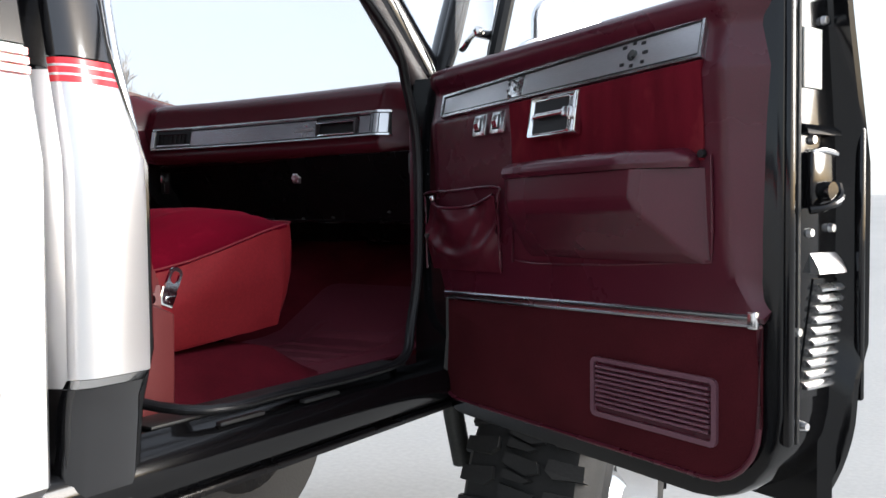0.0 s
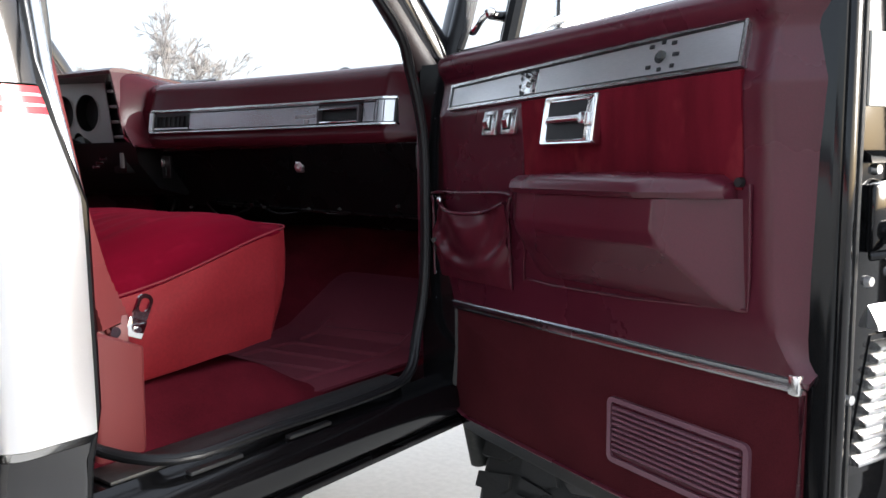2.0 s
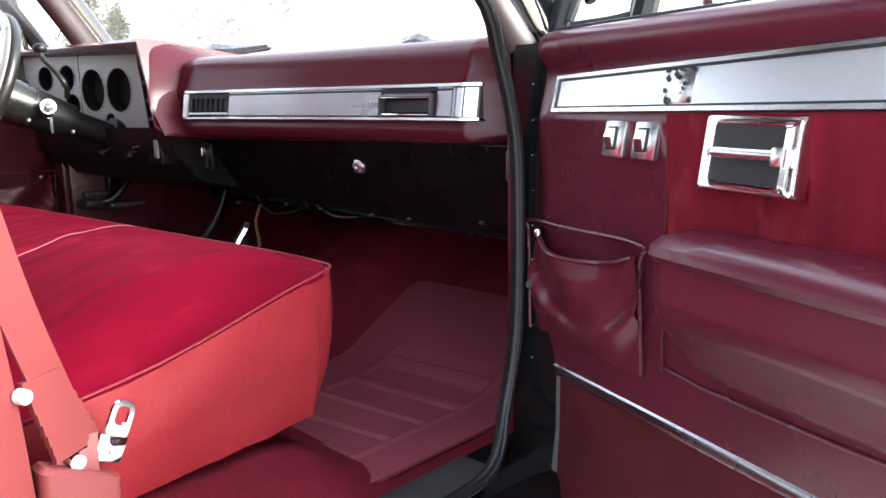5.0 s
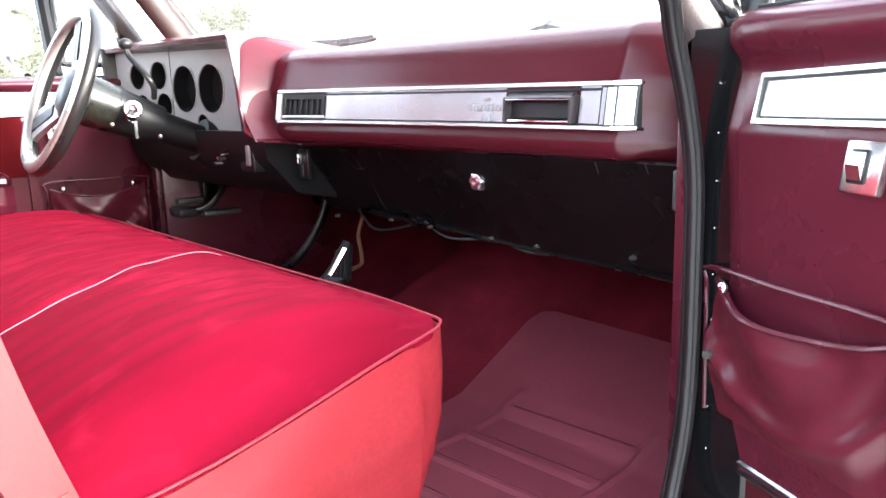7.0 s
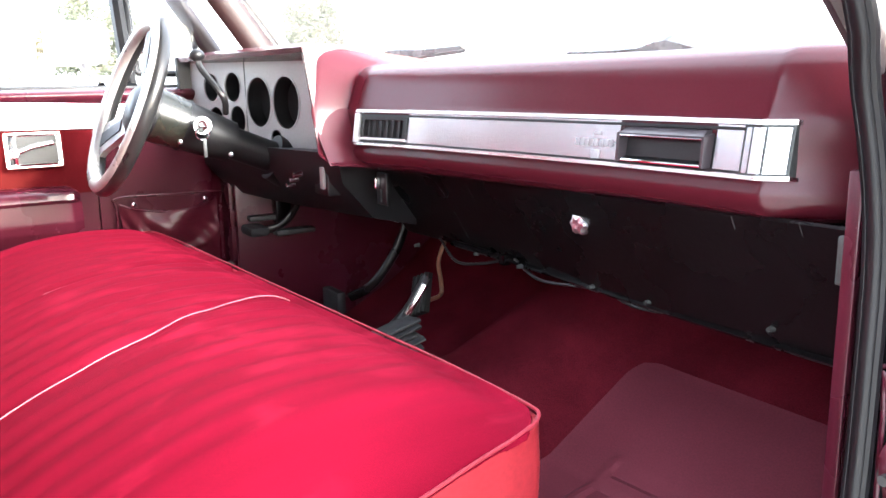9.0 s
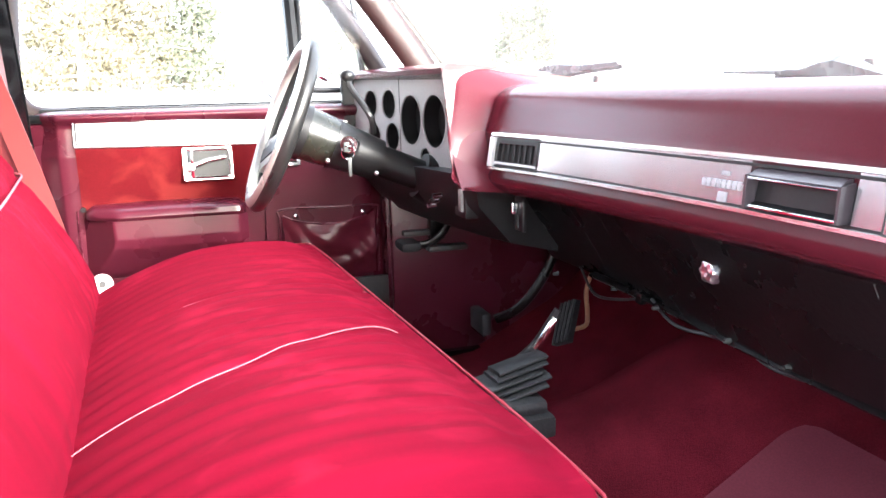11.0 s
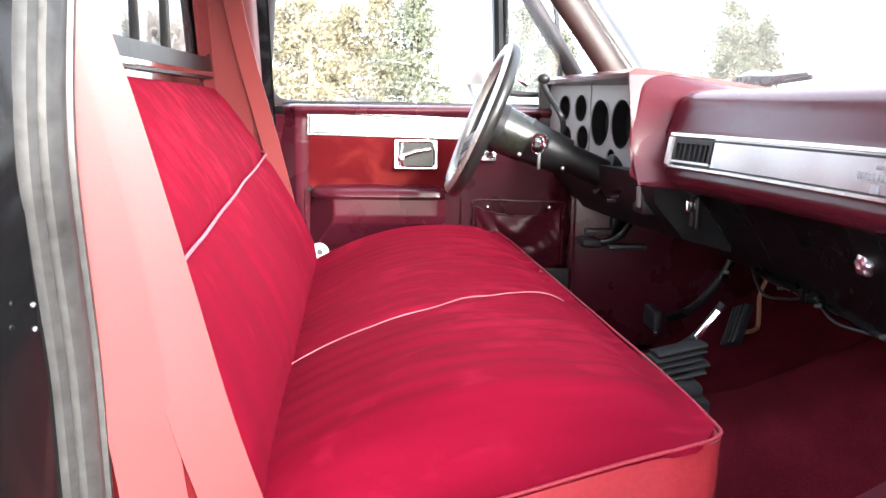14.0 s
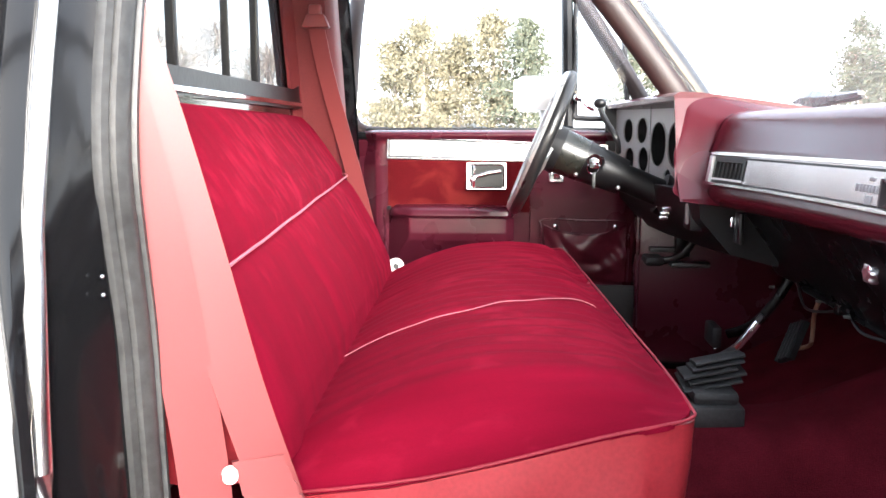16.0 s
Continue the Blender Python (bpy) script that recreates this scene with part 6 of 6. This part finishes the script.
sl = part("shift_lever", tube(bmesh.new(), smooth_path([(-0.055, -0.015, 1.235), (-0.072, 0.030, 1.254), (-0.066, 0.058, 1.290), (-0.062, 0.085, 1.330)], 5), 0.013, 8, flat=(1.0, 0.5)), BLACK_PLASTIC, boot, "black shift lever")
part("lever_strip", tube(bmesh.new(), [(-0.058, 0.038, 1.264), (-0.054, 0.056, 1.291), (-0.050, 0.074, 1.318)], 0.0065, 8), CHROME, sl, "bright metal strip")

eb = thing("parking_brake_pedal", "black parking brake pedal under the dash", "pedal", at=(-0.8, 0.1, 1.3))
part("brake_pad", boxes((-0.770, -0.690, -0.040, 0.012, 1.322, 1.346), bevel=0.009), RUBBER, eb)
part("brake_arm", tube(bmesh.new(), smooth_path([(-0.72, -0.005, 1.335), (-0.71, 0.035, 1.338), (-0.70, 0.070, 1.365), (-0.70, 0.11, 1.42), (-0.70, 0.17, 1.47)], 5), 0.010, 8, flat=(0.6, 1)), BLACK_DULL, eb)
part("brake_plate", boxes((-0.725, -0.690, 0.030, 0.135, 1.318, 1.332), bevel=0.004), DARK_GREY, eb)
br = thing("bonnet_release", "small grey release handle on the kick panel", "lever", at=(-0.77, 0.03, 1.36))
part("release_handle", boxes((-0.772, -0.745, -0.02, 0.07, 1.352, 1.366), bevel=0.004), DARK_GREY, br)
part("release_bracket", boxes((-0.775, -0.74, 0.05, 0.09, 1.34, 1.42), bevel=0.004), BLACK_DULL, br)


# ---- front wheel ----
def wheel():
    m = Matrix.Translation((0.862, 0.80, 0.475)) @ Euler((0, 0, radians(4))).to_matrix().to_4x4()
    R, W = 0.455, 0.187
    prof = [(-W + 0.03, 0.26), (-W, 0.31), (-W, 0.38), (-W + 0.012, 0.43), (-W + 0.03, R - 0.005), (-W * 0.5, R), (0, R), (W * 0.5, R), (W - 0.03, R - 0.005), (W - 0.012, 0.43), (W, 0.38), (W, 0.31), (W - 0.03, 0.26)]
    rings = [[(x, r * math.cos(t), r * math.sin(t)) for x, r in prof] for t in (2 * math.pi * k / 64 for k in range(64))]
    tyre = w = part("front_wheel", loft(bmesh.new(), rings, closed=False, loop=True), TYRE, truck, "large mud tyre with deep tread blocks", m=m)
    def block(rows, name):
        n = 34
        for k in range(n):
            bm = bmesh.new()
            t0 = 2 * math.pi * k / n
            for pts in rows:
                rings = []
                for lift in (-0.012, 0.018):
                    s = 1.0 if lift < 0 else 0.90
                    cx, ct = sum(a for a, _ in pts) / len(pts), sum(b for _, b in pts) / len(pts)
                    ring = []
                    for a, b in pts:
                        x, t = cx + (a - cx) * s, t0 + ct + (b - ct) * s
                        r = R + lift - (0.016 if abs(x) > 0.165 else 0)
                        ring.append((x, r * math.cos(t), r * math.sin(t)))
                    rings.append(ring)
                loft(bm, rings)
            part(name, bm, TYRE, tyre, m=m)
    st = 2 * math.pi / 34
    block([[(0.075, 0.04 * st), (0.185, 0.10 * st), (0.187, 0.62 * st), (0.095, 0.70 * st), (0.070, 0.45 * st)]], "tread_block")
    block([[(-0.075, 0.54 * st), (-0.185, 0.60 * st), (-0.187, 1.12 * st), (-0.095, 1.20 * st), (-0.070, 0.95 * st)]], "tread_block")
    block([[(-0.058, 0.00), (0.052, 0.22 * st), (0.062, 0.60 * st), (0.020, 0.72 * st), (-0.058, 0.42 * st)]], "tread_block")
    block([[(-0.050, 0.52 * st), (0.045, 0.84 * st), (0.02, 0.96 * st), (-0.055, 0.86 * st)]], "tread_block")
    rim = [(W - 0.02, 0.275), (W + 0.008, 0.272), (W + 0.004, 0.255), (W - 0.06, 0.235), (W - 0.12, 0.20), (W - 0.10, 0.12), (W - 0.05, 0.09), (W - 0.02, 0.06), (W - 0.02, 0.001)]
    rings = [[(x, r * math.cos(t), r * math.sin(t)) for x, r in rim] for t in (2 * math.pi * k / 48 for k in range(48))]
    part("rim", loft(bmesh.new(), rings, closed=False, loop=True), CHROME, w, "chrome rim", m=m)
    part("brake_drum", cone(bmesh.new(), (-W, 0, 0), (W - 0.11, 0, 0), 0.20, 0.20, 32), BLACK_DULL, w, m=m)


wheel()
us = thing("chassis_frame", "grimy black chassis frame and shock absorber under the truck", "chassis", at=(0, 0.8, 0.75))
part("frame_rail", boxes((0.36, 0.46, -1.5, 1.7, 0.78, 0.90), (-0.46, -0.36, -1.5, 1.7, 0.78, 0.90), bevel=0.01), BLACK_DULL, us)
part("shock_absorber", cone(bmesh.new(), (0.56, 0.50, 0.95), (0.58, 0.58, 0.60), 0.032, 0.032), DARK_GREY, us)
part("gearbox", boxes((-0.30, 0.36, -0.30, 0.62, 0.735, 0.92), bevel=0.07), BLACK_DULL, us)
for sx, sy in ((-0.825, 0.80), (0.825, -2.25), (-0.825, -2.25)):
    q = part("road_wheel", cone(bmesh.new(), (sx - 0.18, sy, 0.465), (sx + 0.18, sy, 0.465), 0.465, 0.465, 48), TYRE, truck, "large black mud tyre")
    part("rim", cone(bmesh.new(), (sx - 0.187, sy, 0.465), (sx + 0.187, sy, 0.465), 0.25, 0.25, 32), BLACK_DULL, q)


# ---- mirrors and wipers ----
def mirror(m, label):
    w = thing("door_mirror", label, "mirror", "door mirrors", at=m.translation)
    bm = prism(bmesh.new(), rounded(-0.475, -0.250, 1.745, 1.925, [0.03, 0.03, 0.06, 0.045]), 0.055, 0.083, "x", bevel=0.008)
    part("mirror_head", bm, SATIN_CHROME, w, "chrome mirror head", m=m)
    part("mirror_glass", prism(bmesh.new(), rounded(-0.469, -0.256, 1.751, 1.919, [0.026, 0.026, 0.055, 0.04]), 0.083, 0.085, "x"), MIRROR, w, m=m)
    part("mirror_arm", tube(bmesh.new(), smooth_path([(0.215, -0.07, 1.712), (0.180, -0.10, 1.735), (0.140, -0.16, 1.775), (0.100, -0.23, 1.800), (0.07, -0.27, 1.805)], 6), 0.010, 10), CHROME, w, "chrome mirror arm", m=m)


mirror(OPEN, "chrome door mirror on a bent chrome arm")


def far_mirror():
    w = thing("door_mirror", "white door mirror housing on the shut door", "mirror", "door mirrors", at=(-1.1, -0.33, 1.72))
    part("mirror_head", prism(bmesh.new(), rounded(-0.405, -0.255, 1.755, 1.862, 0.03), -1.27, -1.06, "x", bevel=0.008), SILVER_PAINT, w, "white mirror housing")
    part("mirror_glass", boxes((-1.255, -1.075, -0.409, -0.404, 1.768, 1.850)), MIRROR, w)
    part("mirror_arm", tube(bmesh.new(), smooth_path([(-0.98, -0.30, 1.70), (-1.04, -0.31, 1.715), (-1.12, -0.32, 1.76)], 5), 0.010, 8), CHROME, w)


far_mirror()


def wiper(a, b, c, shape):
    w = thing("windscreen_wiper", "grey windscreen wiper at rest on the cowl, tinted for the glass's reflection", "wiper", "windscreen wipers", at=a)
    a, b, c = Vector(a), Vector(b), Vector(c)
    # the arm: a folded steel channel, deepest near its spring
    rings = []
    for u, lo, hi in shape:
        o = a.lerp(b, u)
        rings.append([o + Vector((0, -0.006, lo)), o + Vector((0, 0.006, lo)), o + Vector((0, 0.010, lerp(lo, hi, 0.6))), o + Vector((0, 0.002, hi)), o + Vector((0, -0.010, lerp(lo, hi, 0.6)))])
    part("wiper_arm", loft(bmesh.new(), rings), WIPER, w, sharp=30)
    part("wiper_blade", tube(bmesh.new(), [o + Vector((0, 0.004, shape[k][1] - 0.003)) for k, o in ((k, a.lerp(b, shape[k][0])) for k in range(1, len(shape)))], 0.004, 8), RUBBER, w)
    part("pivot", cone(bmesh.new(), c, c + Vector((0, 0, 0.03)), 0.012, 0.010, 16), BLACK_PLASTIC, w)


wiper((-0.65, 0.315, 1.760), (-0.275, 0.325, 1.768), (-0.55, 0.42, 1.715), ((0, 0, 0.002), (0.14, -0.006, 0.020), (0.28, -0.016, 0.026), (0.42, -0.014, 0.018), (0.6, -0.010, 0.010), (0.97, -0.007, 0.006), (1, -0.004, 0.004)))
wiper((0.07, 0.320, 1.740), (0.385, 0.320, 1.729), (0.28, 0.40, 1.722), ((0, -0.003, 0.003), (0.35, -0.003, 0.007), (0.55, -0.003, 0.011), (0.66, -0.003, 0.026), (0.74, -0.002, 0.031), (0.86, -0.001, 0.018), (1, 0.0, 0.002)))


# ---- distance ----
def far(az, dist, z=0.0):
    """A place on the ground dist metres off, az degrees to the left of straight ahead."""
    x, y = 1.3 - math.sin(radians(az)) * dist, -0.5 + math.cos(radians(az)) * dist
    return Vector((x, y, ground_z(x, y) + z))


def evergreen(at, height, spread, mat, label, seed, spire=1.0):
    rng = random.Random(seed)
    t = thing("evergreen_tree", label, "tree", "far evergreens", at=at)
    bm = cone(bmesh.new(), at, at + Vector((0, 0, height * 0.95)), height * 0.03, 0.03, 8)
    limbs = []
    for k in range(46):
        h = rng.uniform(0.06, 0.97) * height
        r = spread * (1 - (h / height) ** spire) * rng.uniform(0.55, 1.1) + 0.2
        a = rng.uniform(0, 2 * math.pi)
        tip = at + Vector((math.cos(a) * r, math.sin(a) * r, h - 0.05 * r + rng.uniform(-0.1, 0.3)))
        root = at + Vector((0, 0, h))
        cone(bm, root, tip, 0.04, 0.01, 5, caps=False)
        limbs.append((root, tip))
    part("trunk", bm, BARK, t)
    verts, faces = [], []
    for root, tip in limbs:
        for _ in range(64):
            p = root.lerp(tip, rng.uniform(0.25, 1.05)) + Vector([rng.gauss(0, 0.16) * (1 + height * 0.06) for _ in range(3)])
            d = Vector([rng.gauss(0, 1) for _ in range(3)]).normalized()
            e = d.orthogonal().normalized() * rng.uniform(0.04, 0.10)
            d = d * rng.uniform(0.10, 0.22)
            n = len(verts)
            verts += [p - e, p + d * 0.5 - e * 0.6, p + d, p + e]
            faces.append((n, n + 1, n + 2, n + 3))
    me = bpy.data.meshes.new("crown")
    me.from_pydata([tuple(v) for v in verts], [], faces)
    me.materials.append(mat)
    ob = new("crown", me)
    ob.parent = t
    ob.matrix_parent_inverse = Matrix.Translation(-Vector(at))


def bare_tree(at, height, label, seed):
    rng = random.Random(seed)
    t = thing("bare_tree", label, "tree", "far bare trees", at=at)
    verts, faces = [], []

    def stick(p, q, r, k):
        d = (q - p).normalized()
        e = d.orthogonal().normalized()
        g, n = d.cross(e), len(verts)
        for o, w in ((p, r), (q, r * 0.6)):
            verts.extend(o + w * (math.cos(a) * e + math.sin(a) * g) for a in (2 * math.pi * j / k for j in range(k)))
        faces.extend((n + j, n + (j + 1) % k, n + k + (j + 1) % k, n + k + j) for j in range(k))

    def grow(p, d, ln, r, n):
        q = p + d * ln
        stick(p, q, r, 6 if n > 3 else 3)
        if n == 0:
            return
        for _ in range(3 if n > 1 else 4):
            e = (d + Vector([rng.gauss(0, 0.42) for _ in range(3)]) + Vector((0, 0, 0.12))).normalized()
            grow(p.lerp(q, rng.uniform(0.5, 1.0)), e, ln * rng.uniform(0.6, 0.85), max(0.019, r * 0.6), n - 1)
    grow(Vector(at), Vector((0, 0, 1)), height * 0.24, height * 0.013, 6)
    me = bpy.data.meshes.new("branches")
    me.from_pydata([tuple(v) for v in verts], [], faces)
    me.materials.append(TWIGS)
    ob = new("branches", me)
    ob.parent = t
    ob.matrix_parent_inverse = Matrix.Translation(-Vector(at))


for az, dist, h, sp, m, sd in ((98.5, 31, 3.4, 1.5, NEEDLES, 1), (96.5, 30, 3.9, 1.5, NEEDLES, 2), (94.0, 31, 3.5, 1.5, NEEDLES, 3), (91.5, 30, 4.2, 1.7, NEEDLES, 4), (89.2, 29, 3.9, 1.5, FIR, 5),
                            (81.2, 36, 3.9, 1.6, FIR, 6), (79.0, 37, 3.0, 1.3, FIR, 9), (67.5, 40, 4.6, 1.6, FIR, 7), (65.8, 44, 3.8, 1.5, FIR, 8)):
    evergreen(far(az, dist, -0.1), h, sp, m, "olive green evergreen tree beyond the yard", sd, 1.5)
for az, dist, h, sd in ((56.6, 40, 9.0, 11), (53.8, 41, 8.8, 12), (59.0, 43, 8.0, 13), (46.0, 44, 5.2, 14), (108, 22, 5.0, 16), (112, 24, 5.5, 17), (116, 20, 5.0, 18), (104, 26, 4.6, 19), (121, 22, 5.5, 20)):
    bare_tree(far(az, dist, -0.1), h, "bare leafless tree beyond the yard", sd)


def house(at, w, d, h, turn):
    t = thing("house", "distant white house with a grey gabled roof", "house", at=at)
    m = Matrix.Translation(at) @ Euler((0, 0, radians(turn))).to_matrix().to_4x4()
    part("wall", boxes((-w / 2, w / 2, -d / 2, d / 2, 0, h)), SIDING, t, m=m)
    part("roof", prism(bmesh.new(), [(-d / 2 - 0.4, h), (d / 2 + 0.4, h), (0, h + d * 0.32)], -w / 2 - 0.3, w / 2 + 0.3, "x"), SHINGLE, t, m=m)
    for k in range(4):
        x = -w / 2 + w * (k + 0.5) / 4
        wf = part("window", boxes((x - 0.5, x + 0.5, -d / 2 - 0.04, -d / 2, 0.9, 2.1)), SHINGLE, t, m=m)
        part("window_frame", boxes((x - 0.58, x + 0.58, -d / 2 - 0.06, -d / 2 - 0.02, 2.1, 2.2), (x - 0.58, x + 0.58, -d / 2 - 0.06, -d / 2 - 0.02, 0.8, 0.9), bevel=0.0), SIDING, wf, m=m)


house(far(64.0, 70, -0.05), 12, 8, 2.6, 60)
house(far(58.0, 90, -0.05), 14, 8, 2.8, 50)
